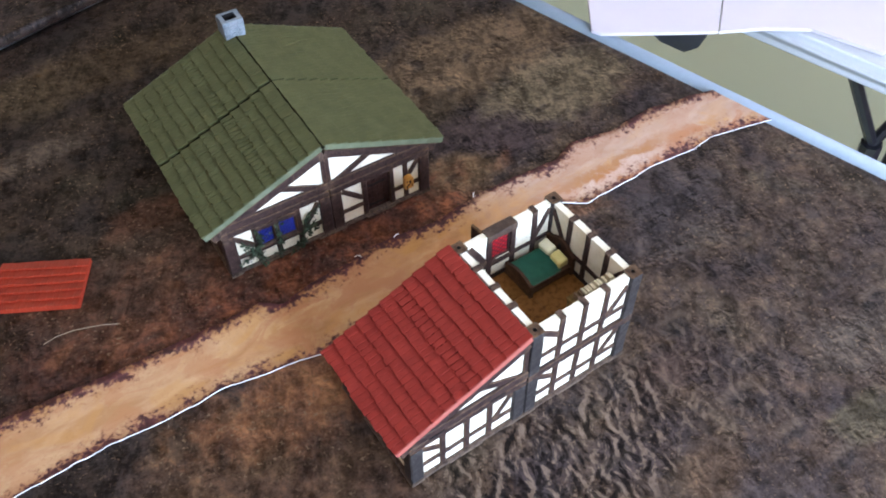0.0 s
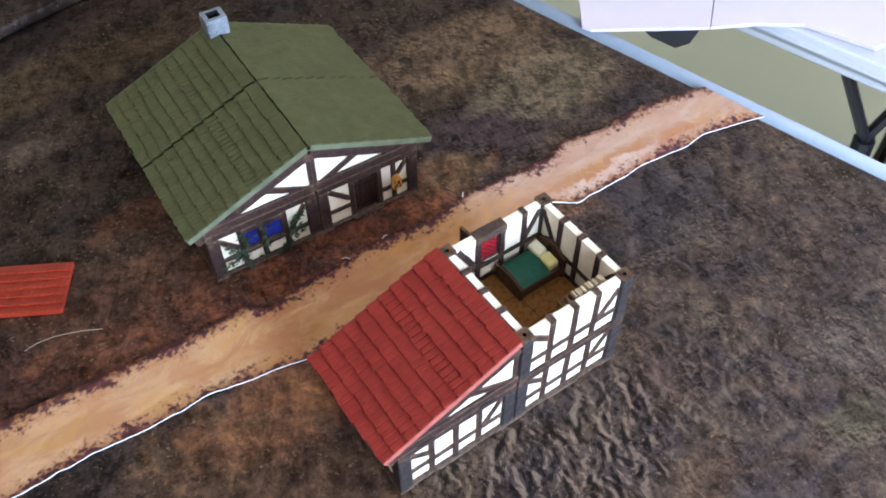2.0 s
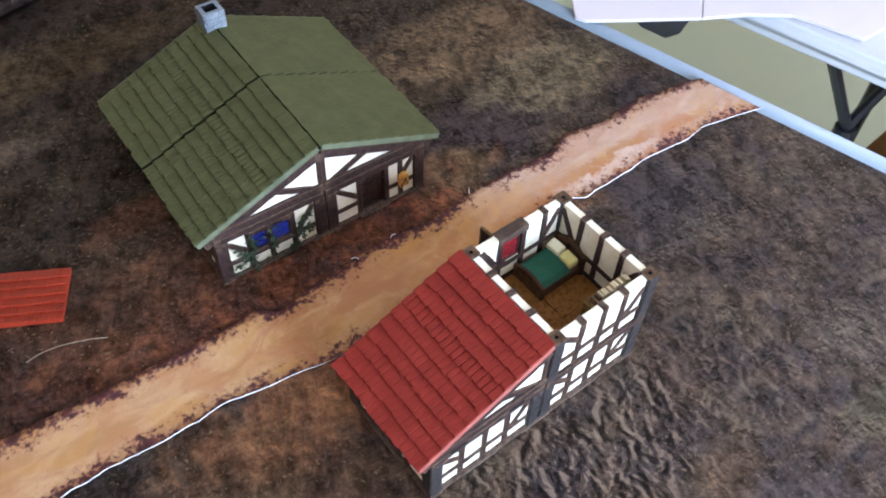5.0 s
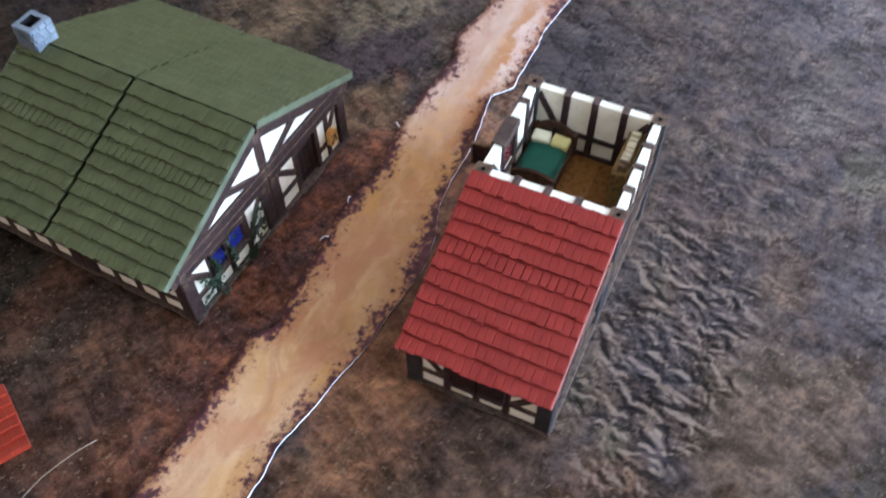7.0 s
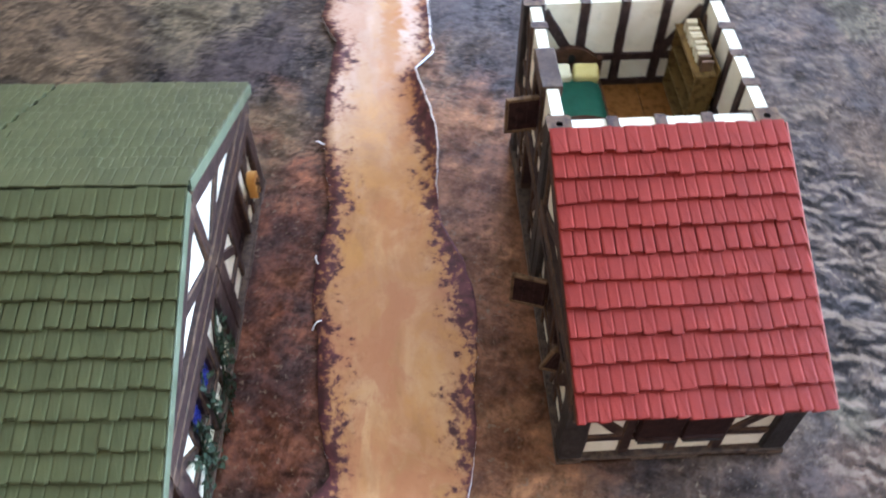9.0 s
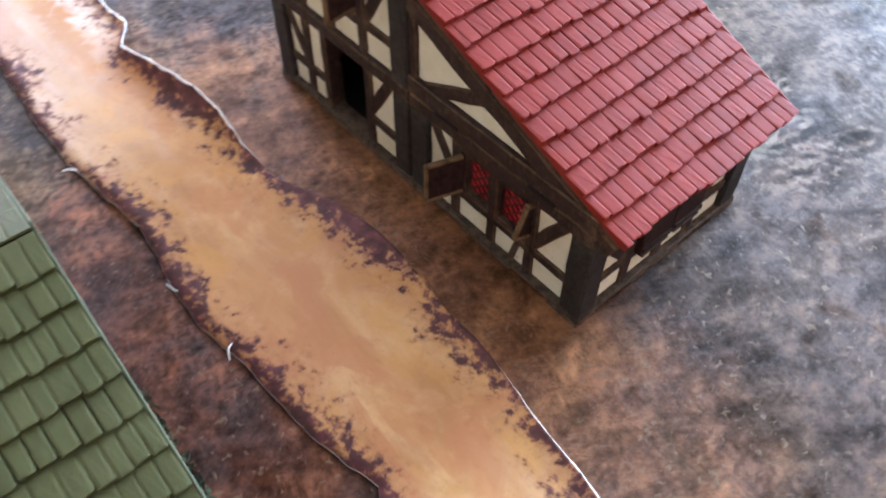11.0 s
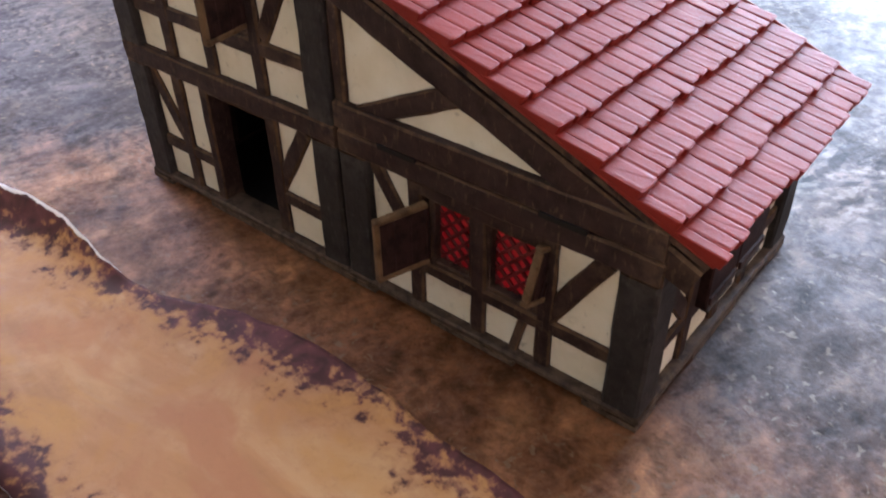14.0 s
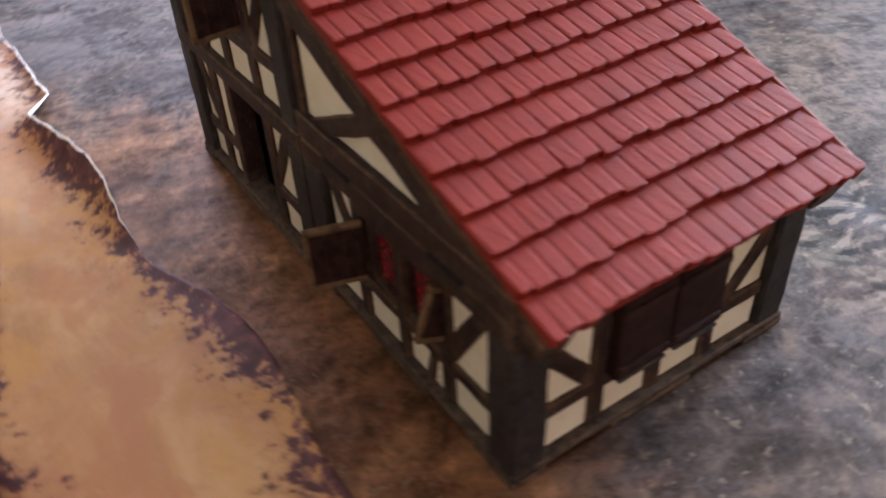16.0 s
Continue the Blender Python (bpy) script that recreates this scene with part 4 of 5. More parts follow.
def roof_panel(house, m, material, edge_mat, label, seed, budget=300, rows=ROWS_N, width=ROOF_W, length=ROOF_L, per_row=20, narrow=4, rake=""):
    """A roof panel: x along the ridge, y down the slope, z up from the slope. Tiles are pieces, or one joined part."""
    rnd = random.Random(seed)
    thin = -0.0016 if material == RED else -0.0036
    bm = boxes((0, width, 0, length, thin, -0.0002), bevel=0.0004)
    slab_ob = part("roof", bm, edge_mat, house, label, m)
    if material == RED:
        part("roof_underside", boxes((0.0002, width - 0.0006, 0.0002, length - 0.0008, -0.0036, -0.0017), bevel=0.0003), TIMBER, slab_ob, "dark brown board under the tiles")
    if rake:
        x0 = -0.0009 if rake == "start" else width + 0.0001
        # red roof: daylight painted on the south rake; green roof: pale worn edges
        part("rake_edge", boxes((x0, x0 + 0.0008, 0.001, length, -0.0040, 0.0012), bevel=0.0002), LIT_RED if material == RED else GREEN_EDGE, slab_ob, "pale rake edge: worn green, or red with daylight painted in")
    pitch = length / rows
    kinds = {}
    for key, w in (("wide", width / per_row), ("narrow", width / (per_row * 0.9)), ("broad", width / per_row * 1.22)):
        kinds[key] = (w, tile_meshes("roof_tile", material, w, pitch * 1.12, 5, rnd, 0.00020 if key == "narrow" else 0.00001))
    spots = []
    for r in range(rows):
        x = 0.0
        while x < width - 1e-4:
            key = "narrow" if r == narrow else ("broad" if rnd.random() < 0.12 else "wide")
            w, meshes = kinds[key]
            ww = min(w * rnd.uniform(0.9, 1.1), width - x)
            if width - x - ww < 0.0022:
                ww = width - x
            spots.append((rnd.choice(meshes), x + ww / 2, r * pitch - pitch * 0.06 + rnd.uniform(-0.0004, 0.0004), ww / w))
            x += ww
    spots.sort(key=lambda s: -s[2])
    joined = bmesh.new()
    n = 0
    for me, x, y, sx in spots:
        tm = Matrix.Translation((x, y, 0.0)) @ Matrix.Rotation(rnd.uniform(-0.004, 0.004), 4, "Z") @ Matrix.Diagonal((sx, 1, 1, 1))
        if n < budget:
            ob = new("roof_tile", me)
            ob.parent = slab_ob
            ob.matrix_basis = tm
            n += 1
        else:
            k = len(joined.verts)
            joined.from_mesh(me)
            joined.verts.ensure_lookup_table()
            for v in joined.verts[k:]:
                v.co = tm @ v.co
    if len(joined.verts):
        tagged(part("roof_tiles", joined, material, slab_ob), kind="stuff")
    else:
        joined.free()
    return slab_ob


def slope_pose(p, down, along_ridge):
    """Matrix with x along the ridge, y down the slope, origin at p."""
    x, y = Vector(along_ridge).normalized(), Vector(down).normalized()
    z = x.cross(y)
    return Matrix(((x.x, y.x, z.x, p[0]), (x.y, y.y, z.y, p[1]), (x.z, y.z, z.z, p[2]), (0, 0, 0, 1)))


def gable_half(flip=False):
    """Cells and timbers of a half gable over a module: high end at u = 0.1 (or at 0 when flipped)."""
    f = (lambda u: 0.1 - u) if flip else (lambda u: u)
    tri = [(f(0.004), 0.0545), (f(0.099), 0.0545), (f(0.099), 0.0975)]
    timbers = [((f(0.001), 0.0578), (f(0.1), 0.0578), 0.0080, TIMBER, PROUD - 0.0014, BACK),
               ((f(-0.006), 0.0512), (f(0.1), 0.0945), 0.0080, TIMBER, PROUD - 0.0008, BACK),
               ((f(0.0982), 0.0600), (f(0.0982), 0.092), 0.0040, TIMBER, PROUD - 0.0004, BACK),
               ((f(0.0965), 0.0568), (f(0.0575), 0.0758), 0.0060, TIMBER, PROUD, FACE_IN + 0.001)]
    return tri, timbers


# ---- the red-roofed house ----
S3 = (0.0285, 0.0490, 0.0690)
red = thing("timbered_house", "half-timbered model house with red roof and open-topped tower", "model house", pose(0, 0, 0), "model houses")
SIDE_S = lambda x: pose(x, 0, 0)
SIDE_N = lambda x: pose(x + 0.1, 0.1, 0, 0, 0, 180)
SIDE_W = lambda x: pose(x, 0.1, 0, 0, 0, -90)
SIDE_E = lambda x: pose(x, 0, 0, 0, 0, 90)
FULL = [(0.008, 0.092, 0.002, 0.048)]
FULL_UP = [(0.008, 0.092, 0.050, 0.1010)]
BR_L, BR_R = ((0.0105, 0.0400), (0.027, 0.0290)), ((0.0895, 0.0430), (0.0735, 0.0200))

# south side: lean-to, then tower
tri, gt = gable_half()
wall(red, SIDE_S(0), FULL + [tri], storey(0, S3, (BR_L, BR_R)) + gt)
wall(red, SIDE_S(0.1), FULL, storey(0, S3, (((0.0105, 0.0420), (0.027, 0.0300)), BR_R)))
wall(red, SIDE_S(0.1), FULL_UP, storey(0.05, S3, (((0.0105, 0.0470), (0.027, 0.0330)), BR_R), top=False))
# west end of the lean-to
wall(red, SIDE_W(0), [(0.008, 0.092, 0.002, 0.055)], storey(0, S3, (((0.0105, 0.0400), (0.027, 0.0200)), ((0.0895, 0.0400), (0.0735, 0.0200)))))
for u in (0.0312, 0.0502):
    sh = part("shutter", boxes((u, u + 0.0182, -0.0008, 0.0030, 0.0195, 0.0455), bevel=0.0004), SHUTTER, red, "dark closed board shutter", SIDE_W(0))
    for z in (0.0225, 0.0415):
        part("rail", boxes((u + 0.0008, u + 0.0174, -0.0016, -0.0006, z - 0.0012, z + 0.0012), bevel=0.0002), SHUTTER, sh)
    part("ledge", boxes((u + 0.001, u + 0.017, -0.0013, 0.0010, 0.0183, 0.0194), bevel=0.0003), POST, sh)
# tower: west upper wall over the lean-to roof, east walls
wall(red, SIDE_W(0.1), FULL_UP, storey(0.05, S3, (), top=False))
wall(red, SIDE_E(0.2), FULL, storey(0, S3, (BR_L, BR_R)))
wall(red, SIDE_E(0.2), FULL_UP, storey(0.05, S3, (((0.0105, 0.047), (0.027, 0.020)), ((0.0895, 0.047), (0.0735, 0.020))), top=False))
# north side, lean-to: window of two lights (u runs from the east)
ft, gt = gable_half(flip=True)
wall(red, SIDE_N(0), [(0.008, 0.026, 0.002, 0.048), (0.0690, 0.092, 0.002, 0.048), (0.026, 0.0690, 0.002, 0.018), (0.026, 0.0690, 0.0435, 0.048), ft],
     storey(0, (0.0265, 0.0480, 0.0695), (((0.0118, 0.0462), (0.0278, 0.0210)), ((0.0850, 0.0460), (0.0700, 0.0215))), skip=((0.0265, 0.0695),)) + gt
     + [((0.0265, 0.0178), (0.0695, 0.0178), 0.0044), ((0.0265, 0.0445), (0.0695, 0.0445), 0.005), ((0.0630, 0.0162), (0.0598, 0.003), 0.0028, TIMBER, PROUD, FACE_IN + 0.001)])
lattice_window(red, SIDE_N(0), 0.0320, 0.0455, 0.0203, 0.0420, RED_GLASS, RED_LEAD)
lattice_window(red, SIDE_N(0), 0.0507, 0.0665, 0.0203, 0.0420, RED_GLASS, RED_LEAD)
shutter(red, pose(0.0685, 0.0985, 0.0218, 0, 0, 72), 0.0160, 0.0198)
shutter(red, pose(0.0312, 0.0985, 0.0270, 0, -18, 84), 0.0075, 0.0165)
# north side, tower: doorway below, window above
wall(red, SIDE_N(0.1), [(0.008, 0.0385, 0.002, 0.048), (0.0690, 0.092, 0.002, 0.048)],
     storey(0, (0.0243, 0.0700), (((0.0090, 0.0462), (0.0235, 0.0215)), ((0.0700, 0.0215), (0.0845, 0.0460))), skip=((0.0380, 0.0690),))[:-1]
     + [((0.0380, 0.002), (0.0380, 0.0475), 0.0042), ((0.008, 0.0025), (0.0400, 0.0025), 0.0035), ((0.0680, 0.0025), (0.092, 0.0025), 0.0035),
        ((0.0400, 0.0462), (0.0680, 0.0462), 0.003)])
wall(red, SIDE_N(0.1), [(0.008, 0.046, 0.050, 0.1010), (0.0690, 0.092, 0.050, 0.1010), (0.046, 0.0690, 0.050, 0.070)],
     storey(0.05, (0.0255, 0.0460, 0.0685), (((0.0110, 0.0470), (0.0245, 0.0215)), ((0.0715, 0.0215), (0.0870, 0.0480))), skip=((0.0460, 0.0685),), top=False)
     + [((0.0460, 0.0675), (0.0685, 0.0675), 0.0050), ((0.0435, 0.0990), (0.0705, 0.0990), 0.0062, PLINTH, PROUD - 0.0008, BACK + 0.0008)])
lattice_window(red, SIDE_N(0.1), 0.0488, 0.0658, 0.0705, 0.0955, RED_GLASS, RED_LEAD)
shutter(red, pose(0.1335, 0.0985, 0.0740, 0, 0, 97), 0.0150, 0.0195)

for x, y in ((0.0058, 0.0058), (0.0058, 0.0942), (0.0945, 0.0058), (0.0945, 0.0942)):
    post(red, x, y, 0.0, 0.0466)
for x in (0.1058, 0.1945):
    for y in (0.0058, 0.0942):
        post(red, x, y, 0.0, 0.0466)
        post(red, x, y, 0.0537, 0.1020)
for s in (0, 0.1):
    slot_plinth(red, SIDE_S(s), 0.1, (0.022, 0.073))
    slot_plinth(red, SIDE_N(s), 0.1, (0.022, 0.073) if s == 0 else (0.022,))
slot_plinth(red, SIDE_W(0), 0.1, (0.022, 0.073))
slot_plinth(red, SIDE_E(0.2), 0.1, (0.022, 0.073))
part("floor_deck", boxes((0.1085, 0.1915, 0.0085, 0.0915, 0.0470, 0.0492)), FURNITURE, red)
# added black sheets stand for the shade seen through the doorway
part("inner_lining", boxes((0.1090, 0.1910, 0.0090, 0.0098, 0.0020, 0.0460), (0.1090, 0.1098, 0.0102, 0.0850, 0.0020, 0.0460), (0.1902, 0.1910, 0.0102, 0.0850, 0.0020, 0.0460)), BLACK_AND_SHADE, red, "black lining painting shade inside the tower walls")
part("ground_deck", boxes((0.009, 0.191, 0.009, 0.091, 0.0003, 0.0016)), BLACK_AND_SHADE, red)
for i in range(3):
    for k in range(2):
        x0, y0 = 0.1088 + k * 0.0414, 0.0088 + i * 0.0276
        part("floor_plank", boxes((x0, x0 + 0.0411, y0, y0 + 0.0273, 0.0492, 0.0500), bevel=0.0002), BOARD, red)

slope = Vector((-0.1145, 0, -0.047)).normalized()
roof_panel(red, slope_pose((0.1000, 0.0012, 0.1040), slope, (0, 1, 0)), RED, RED, "red painted shingle roof panel", 11, budget=300, width=0.0982, length=0.1190, rake="start")

# clip slots: no hole, a black box paints the shade inside
for m in (SIDE_S(0), SIDE_N(0)):
    for u in (0.0225, 0.0735):
        part("clip_slot", boxes((u - 0.0065, u + 0.0065, 0.0001, 0.0030, 0.0530, 0.0545)), BLACK_AND_SHADE, red, "narrow clip slot, its shade painted as a black box", m)
# ---- furniture in the tower room ----
bed = thing("double_bed", "dark wooden bed with green blanket and two pillows", "bed", pose(0.1470, 0.0575, 0.0500) @ Matrix.Diagonal((0.97, 0.88, 1.25, 1)))
part("bed_frame", boxes((0.002, 0.042, 0.0005, 0.0355, 0.002, 0.0085), bevel=0.0006), FURNITURE, bed)


def arched(bm, x0, x1, w, side_h, mid_h):
    pts = [(0, 0.0)] + [(w * i / 12, side_h + (mid_h - side_h) * math.sin(math.pi * i / 12) ** 0.8) for i in range(13)] + [(w, 0.0)]
    a = [bm.verts.new((x0, y, z)) for y, z in pts]
    b = [bm.verts.new((x1, y, z)) for y, z in pts]
    bm.faces.new(a[::-1])
    bm.faces.new(b)
    for i in range(len(pts)):
        j = (i + 1) % len(pts)
        bm.faces.new((a[i], a[j], b[j], b[i]))
    return bm


part("headboard", arched(bmesh.new(), 0.0415, 0.0445, 0.036, 0.0135, 0.0215), FURNITURE, bed)
part("footboard", arched(bmesh.new(), 0.0, 0.0026, 0.036, 0.0092, 0.0130), FURNITURE, bed)
for x in (0.0013, 0.043):
    for y in (0.0012, 0.0348):
        part("bedpost", boxes((x - 0.0018, x + 0.0018, y - 0.0018, y + 0.0018, 0, 0.0105 if x < 0.02 else 0.016), bevel=0.0005), FURNITURE, bed)
part("roundel", tube(bmesh.new(), [(0.0412, 0.018, 0.0165), (0.0406, 0.018, 0.0165)], 0.0022, 12), BLACK_AND_SHADE, bed, "dark carved roundel")
bl = bmesh.new()
nx, ny = 14, 12
g = [[bl.verts.new((0.0026 + 0.0295 * i / nx, 0.0016 + 0.0330 * j / ny, 0.0112 + 0.0006 * noise.noise(Vector((i * 0.5, j * 0.5, 2))) - 0.003 * (abs(j - ny / 2) / (ny / 2)) ** 6)) for j in range(ny + 1)] for i in range(nx + 1)]
for i in range(nx):
    for j in range(ny):
        bl.faces.new((g[i][j], g[i + 1][j], g[i + 1][j + 1], g[i][j + 1]))
bmesh.ops.solidify(bl, geom=bl.faces[:], thickness=0.0032)
part("blanket", bl, BLANKET, bed, "deep green blanket", None, True)


def pillow(w, d, h):
    bm = bmesh.new()
    box(bm, -w / 2, w / 2, -d / 2, d / 2, 0, h, min(w, d, h) * 0.42, 4)
    return bm


part("pillow", pillow(0.0095, 0.0150, 0.0055), PILLOW_A, bed, "cream pillow", pose(0.0360, 0.0265, 0.0098, 0, -12, 2), True)
part("pillow", pillow(0.0095, 0.0150, 0.0055), PILLOW_B, bed, "yellow pillow", pose(0.0358, 0.0100, 0.0098, 0, -12, -3), True)
part("mattress", boxes((0.0032, 0.0410, 0.0045, 0.0315, 0.0072, 0.0095), bevel=0.0006), PILLOW_A, bed)

case = thing("bookcase", "low ochre wooden bookcase carrying a row of cream books", "bookcase", pose(0.1495, 0.0112, 0.0500))
part("back_panel", boxes((0, 0.0405, 0, 0.0010, 0, 0.0410), bevel=0.0002), OCHRE_WOOD, case)
for x in (0.0, 0.0393):
    part("side_panel", boxes((x, x + 0.0012, 0.0011, 0.0108, 0, 0.0364), bevel=0.0002), OCHRE_WOOD, case)
for z in (0.0, 0.0120, 0.0240):
    part("shelf", boxes((0.0013, 0.0392, 0.0011, 0.0106, z, z + 0.0011)), OCHRE_WOOD, case)
part("top_board", boxes((-0.0004, 0.0409, 0.0011, 0.0116, 0.0365, 0.0377), bevel=0.0002), OCHRE_WOOD, case)
rb = random.Random(3)
x = 0.0030
k = 0
while x < 0.0365:
    w = rb.uniform(0.0015, 0.0026)
    h = rb.uniform(0.0050, 0.0062)
    dark_cover = k in (0, 1)
    tagged(part("book", boxes((0, w, 0, 0.0056, 0, h), bevel=0.0002), BOOK_BROWN if dark_cover else PAGES, None, "", pose(0.1495 + x, 0.0138 + rb.uniform(0, 0.0008), 0.0877)),
           "small brown-covered book on the bookcase" if dark_cover else "small cream book standing on the bookcase", "book", "books on the bookcase")
    x += w + rb.choice((0.0005, 0.0007, 0.0022))
    k += 1

# ---- the green-roofed house ----
GM = pose(0.0766, 0.2438, 0, 0, 0, -2.4)
green = thing("timbered_house", "half-timbered model house with olive green shingle roof", "model house", GM, "model houses")
NW, NE = pose(-0.1, 0, 0), pose(0, 0, 0)
tri, gt = gable_half()
wall(green, NW, [(0.008, 0.032, 0.002, 0.048), (0.066, 0.092, 0.002, 0.048), (0.032, 0.066, 0.002, 0.018), (0.032, 0.066, 0.041, 0.048), tri],
     storey(0, (0.0290, 0.0480, 0.0690), (((0.0105, 0.0420), (0.0265, 0.0250)), ((0.0730, 0.0200), (0.0890, 0.0430))), skip=((0.0290, 0.0690),))
     + [((0.0290, 0.0170), (0.0690, 0.0170), 0.0042), ((0.0290, 0.0420), (0.0690, 0.0420), 0.005)] + gt)
lattice_window(green, NW, 0.0312, 0.0462, 0.0192, 0.0398, BLUE_GLASS, BLUE_LEAD)
lattice_window(green, NW, 0.0500, 0.0668, 0.0192, 0.0398, BLUE_GLASS, BLUE_LEAD)
ft, gt = gable_half(flip=True)
wall(green, NE, [(0.008, 0.036, 0.002, 0.048), (0.0610, 0.092, 0.002, 0.048), ft],
     storey(0, (0.0335, 0.0610, 0.0755), (((0.0120, 0.0430), (0.0310, 0.0260)), ((0.0780, 0.0290), (0.0890, 0.0440))), skip=((0.0335, 0.0610),))[:-1]
     + [((0.008, 0.0025), (0.0335, 0.0025), 0.0035), ((0.0610, 0.0025), (0.092, 0.0025), 0.0035), ((0.0335, 0.0450), (0.0610, 0.0450), 0.003)] + gt)
door = part("door", boxes((0.0360, 0.0605, 0.0060, 0.0078, 0.0015, 0.0440)), SHUTTER, green, "dark brown plank door", NE)
for i in range(4):
    part("plank", boxes((0.0362 + i * 0.0057, 0.0362 + i * 0.0057 + 0.0054, 0.0053, 0.0061, 0.0018, 0.0437), bevel=0.0002), SHUTTER, door)
for z in (0.010, 0.034):
    part("hinge_strap", boxes((0.0365, 0.0550, 0.0049, 0.0054, z - 0.0009, z + 0.0009)), BLACK_AND_SHADE, door)
for k in (0, 1):
    wall(green, pose(-0.1, 0.1 + 0.1 * k, 0, 0, 0, -90), [(0.008, 0.092, 0.002, 0.055)], storey(0, S3, (((0.0105, 0.0400), (0.027, 0.0200)), ((0.0895, 0.0400), (0.0735, 0.0200)))))
    wall(green, pose(0.1, 0.1 * k, 0, 0, 0, 90), [(0.008, 0.092, 0.002, 0.055)], storey(0, S3, (BR_L, BR_R)))
    wall(green, pose(0.1 - 0.1 * k, 0.2, 0, 0, 0, 180), FULL + [tri if k == 0 else ft], storey(0, S3, (BR_L, BR_R)))
    slot_plinth(green, pose(-0.1, 0.1 + 0.1 * k, 0, 0, 0, -90), 0.1, (0.022, 0.073))
    slot_plinth(green, pose(0.1, 0.1 * k, 0, 0, 0, 90), 0.1, (0.022, 0.073))
slot_plinth(green, NW, 0.1, (0.022, 0.073))
slot_plinth(green, NE, 0.1, (0.022, 0.073))
for x in (-0.0942, -0.0055, 0.0055, 0.0942):
    for y in (0.0058, 0.0945, 0.1055, 0.1942):
        post(green, x, y, 0.0, 0.0466, paint=TIMBER)
for side, seed in ((-1, 21), (1, 31)):
    sl = Vector((side * 0.1145, 0, -0.047)).normalized()
    for k in (0, 1):
        wide = 0.0976 if side < 0 else 0.0984
        y0 = 0.0010 + (0.0987 + 0.0984 - wide + 0.0016) * k
        o = (side * 0.0013, y0 + (wide if side > 0 else 0), 0.1040)
        # slabs darkened so the ridge gap and panel joint read as shade
        roof_panel(green, slope_pose(o, sl, (0, 1, 0) if side < 0 else (0, -1, 0)), GREEN, GAP_SHADE, "olive green painted shingle roof panel", seed + k,
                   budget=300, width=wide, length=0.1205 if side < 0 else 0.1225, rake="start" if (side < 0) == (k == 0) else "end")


def chimney():
    bm = bmesh.new()
    out = [(-0.0095, 0.0), (-0.0095, 0.022), (0.0095, 0.022), (0.0095, 0.0), (0.0, 0.0055)]
    h = 0.0085
    prism(bm, out, -h, h)
    bmesh.ops.delete(bm, geom=[f for f in bm.faces if abs(f.calc_center_median().z - 0.022) < 1e-4], context="FACES")
    top = [v for v in bm.verts if abs(v.co.z - 0.022) < 1e-4]
    top.sort(key=lambda v: math.atan2(v.co.y, v.co.x))
    inner = [bm.verts.new((v.co.x * 0.6, v.co.y * 0.6, 0.022)) for v in top]
    deep = [bm.verts.new((v.co.x, v.co.y, 0.011)) for v in inner]
    for k in range(4):
        n = (k + 1) % 4
        bm.faces.new((top[k], top[n], inner[n], inner[k]))
        bm.faces.new((inner[k], inner[n], deep[n], deep[k])).material_index = 1
    bm.faces.new(deep).material_index = 1
    me = mesh_of(bm, "chimney", [STONE, BLACK_AND_SHADE])
    ch = part("chimney", me, None, green, "blue-grey stone chimney with a sooty flue", pose(0, 0.1872, 0.0990))
    rc = random.Random(8)
    for face in range(4):
        for r in range(4):
            for c in range(3):
                w = 0.0190 if face % 2 == 0 else 0.0170
                a = -w / 2 + c * w / 3 + (0.0007 if r % 2 else -0.0004)
                z = 0.0062 + r * 0.0040
                half = 0.0085 if face % 2 == 0 else 0.0095
                b = boxes((a + 0.0002, a + w / 3 - 0.0003, -half - rc.uniform(0.0004, 0.0010), -half + 0.0004, z, z + 0.0036), bevel=0.00035)
                part("stone", b, STONE, ch, "", Matrix.Rotation(face * math.pi / 2, 4, "Z"))


chimney()
# the sign board by the door
sign = part("sign", bmesh.new(), GOLD, green, "small orange-gold arched sign with dark marks", NE @ pose(0.0765, 0.0018, 0.0175))
sb = bmesh.new()
pts = [(-0.0042, 0), (0.0042, 0), (0.0042, 0.0105)] + [(0.0042 * math.cos(a), 0.0105 + 0.0038 * math.sin(a)) for a in [math.pi * i / 8 for i in range(1, 8)]] + [(-0.0042, 0.0105)]
prism(sb, pts, -0.0042, 0.0)
sb.to_mesh(sign.data)
sb.free()
sign.data.materials.clear()
sign.data.materials.append(GOLD)
for u, z, w, h in ((-0.0028, 0.0012, 0.0014, 0.0030), (-0.0010, 0.0036, 0.0016, 0.0022), (0.0008, 0.0058, 0.0018, 0.0040), (-0.0024, 0.0082, 0.0012, 0.0020), (0.0026, 0.0020, 0.0012, 0.0026)):
    part("mark", boxes((u - w / 2, u + w / 2, -0.0046, -0.0040, z, z + h)), BLACK_AND_SHADE, sign)


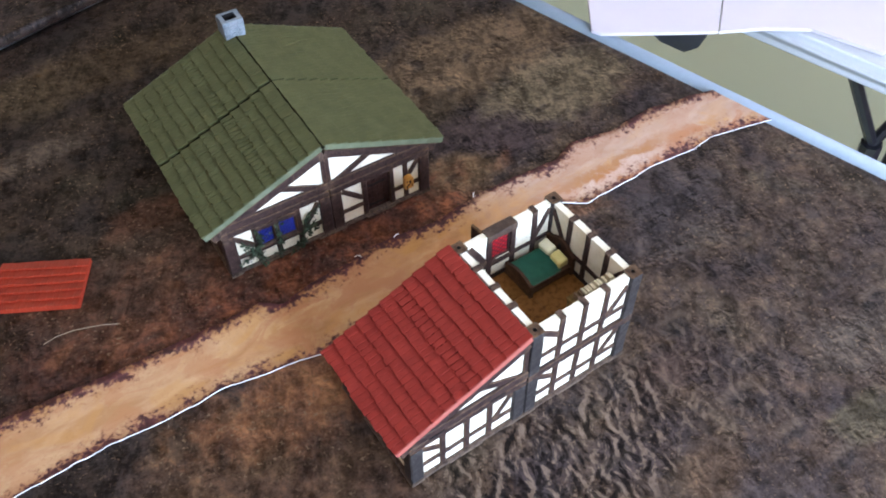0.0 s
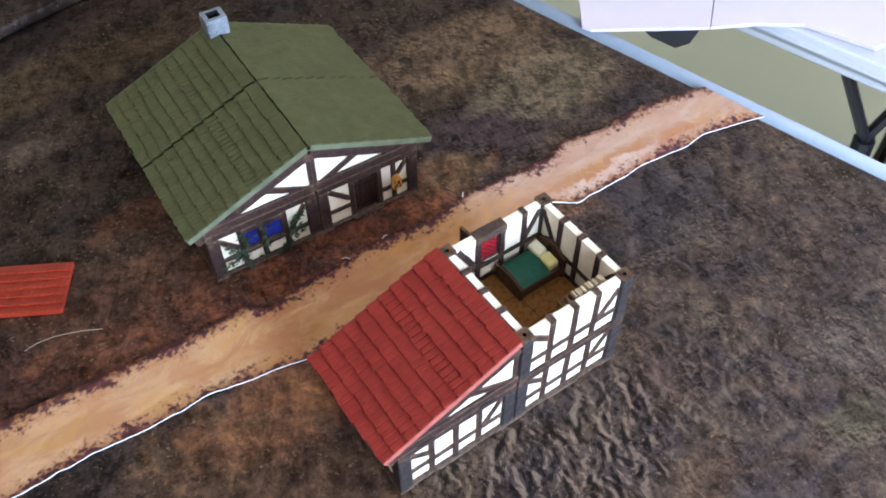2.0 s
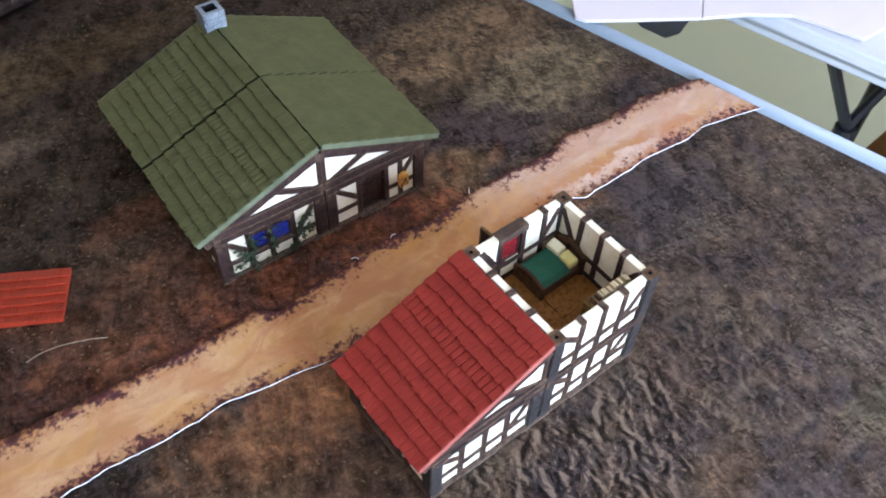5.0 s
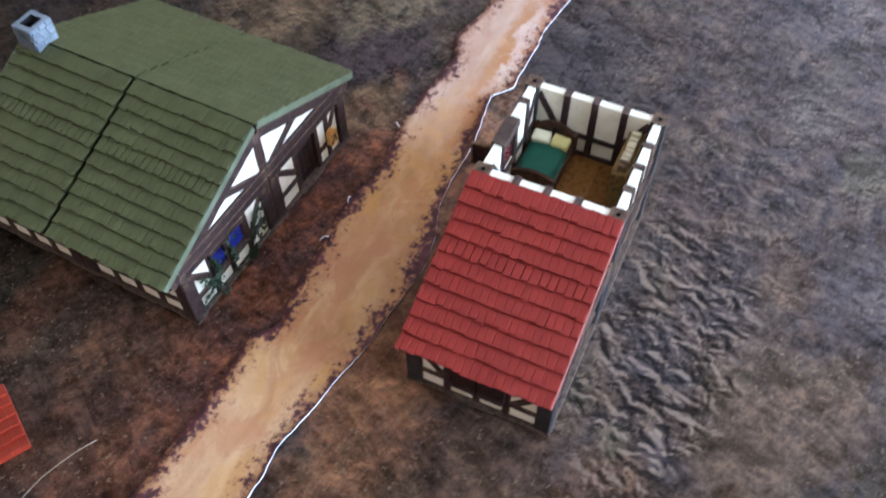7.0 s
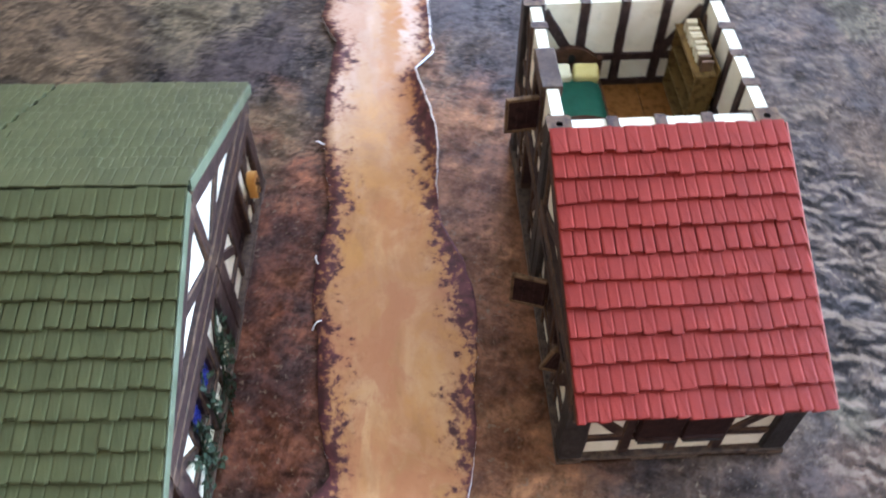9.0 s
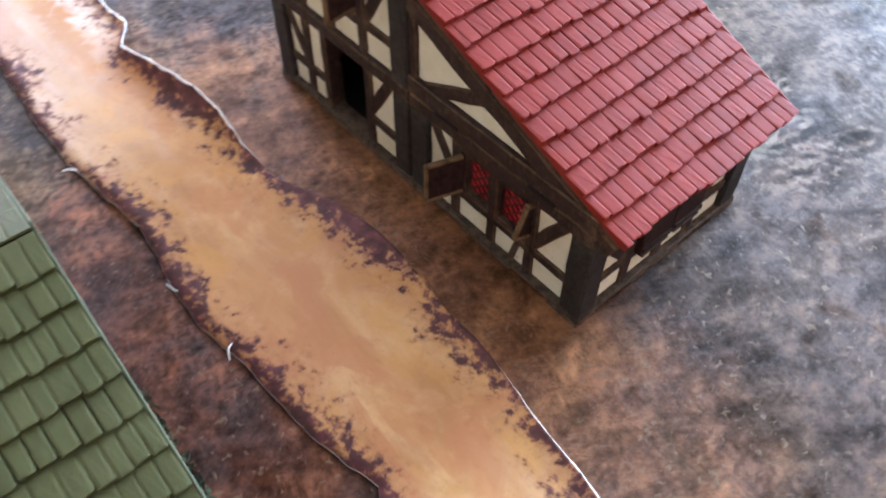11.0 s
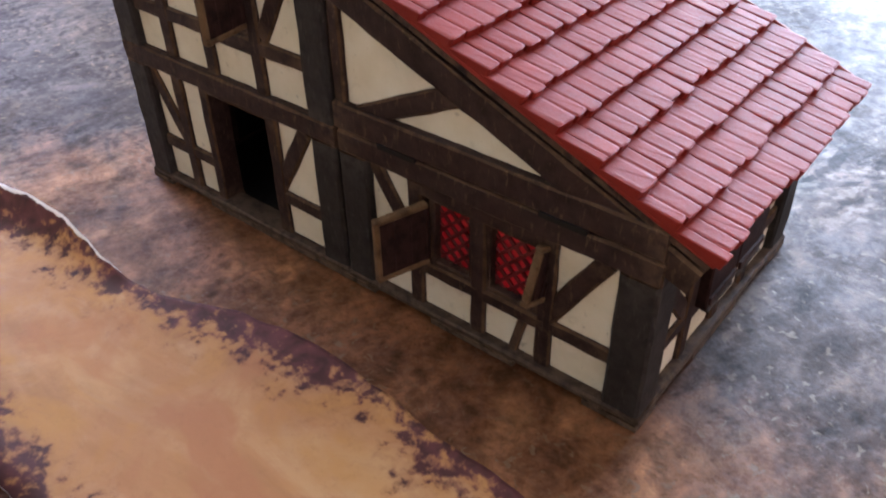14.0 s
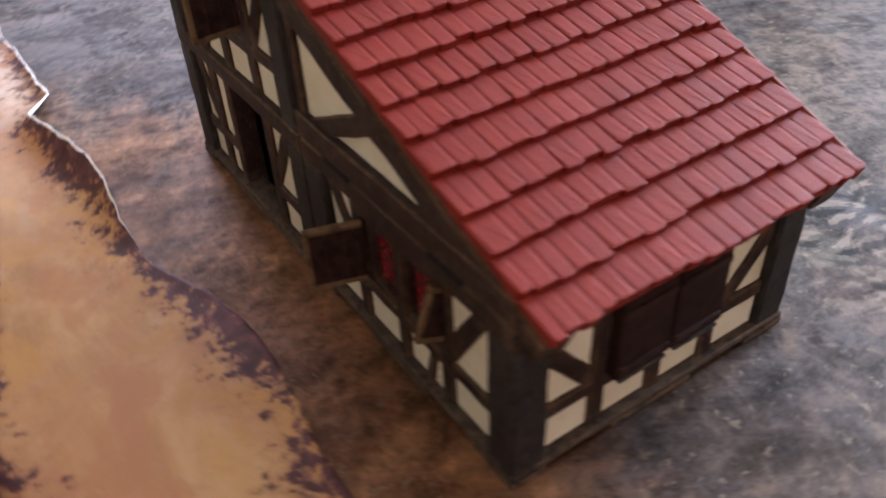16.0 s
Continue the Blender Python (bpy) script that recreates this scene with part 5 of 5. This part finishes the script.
def ivy():
    """Stems climbing beside the blue windows, with many small leaves."""
    ri = random.Random(17)
    leaves = bmesh.new()
    paths = [[(0.012, 0.012), (0.020, 0.014), (0.028, 0.017), (0.031, 0.028), (0.029, 0.038)], [(0.030, 0.002), (0.031, 0.012), (0.029, 0.022), (0.032, 0.034), (0.030, 0.042)],
             [(0.046, 0.002), (0.048, 0.012), (0.050, 0.024), (0.047, 0.036), (0.052, 0.043)], [(0.068, 0.003), (0.070, 0.014), (0.074, 0.026), (0.076, 0.036), (0.086, 0.039)],
             [(0.070, 0.014), (0.078, 0.019), (0.084, 0.026)], [(0.058, 0.003), (0.066, 0.008), (0.070, 0.012)], [(0.030, 0.012), (0.022, 0.024), (0.016, 0.036)]]
    for p in paths:
        pts = [(u, 0.0012 + 0.0006 * math.sin(u * 900), z) for u, z in p]
        stem = part("ivy_stem", tube(bmesh.new(), pts, 0.0005, 5), IVY, green, "dark green ivy climbing beside the windows", NW)
        for (u0, _, z0), (u1, _, z1) in zip(pts, pts[1:]):
            for _ in range(17):
                f = ri.random()
                c = Vector((u0 + (u1 - u0) * f + ri.gauss(0, 0.0022), ri.uniform(-0.0030, 0.0012), z0 + (z1 - z0) * f + ri.gauss(0, 0.0022)))
                s = ri.uniform(0.0010, 0.0019)
                q = Euler((ri.uniform(-0.9, 0.9), ri.uniform(0, 6.28), ri.uniform(-0.9, 0.9))).to_matrix()
                vs = [leaves.verts.new(c + q @ Vector(v) * s) for v in ((0, 0.1, -1), (0.75, -0.1, -0.3), (0.55, 0, 0.6), (0, 0.12, 1.1), (-0.55, 0, 0.6), (-0.75, -0.1, -0.3))]
                leaves.faces.new((vs[0], vs[1], vs[2], vs[3]))
                leaves.faces.new((vs[0], vs[3], vs[4], vs[5]))
    tagged(part("ivy_leaves", leaves, IVY, stem), kind="stuff")


ivy()

# ---- the loose orange roof piece on the mat ----
loose_roof = thing("roof_piece", "loose unpainted orange-red roof panel lying on the mat", "roof piece", pose(0, 0, 0))
roof_panel(loose_roof, pose(-0.1164, 0.3361, 0.0046, 0, 0, 150.5), ORANGE, ORANGE, "orange-red shingle panel", 41, budget=120,
           rows=6, width=0.076, length=0.052, per_row=14, narrow=-1)
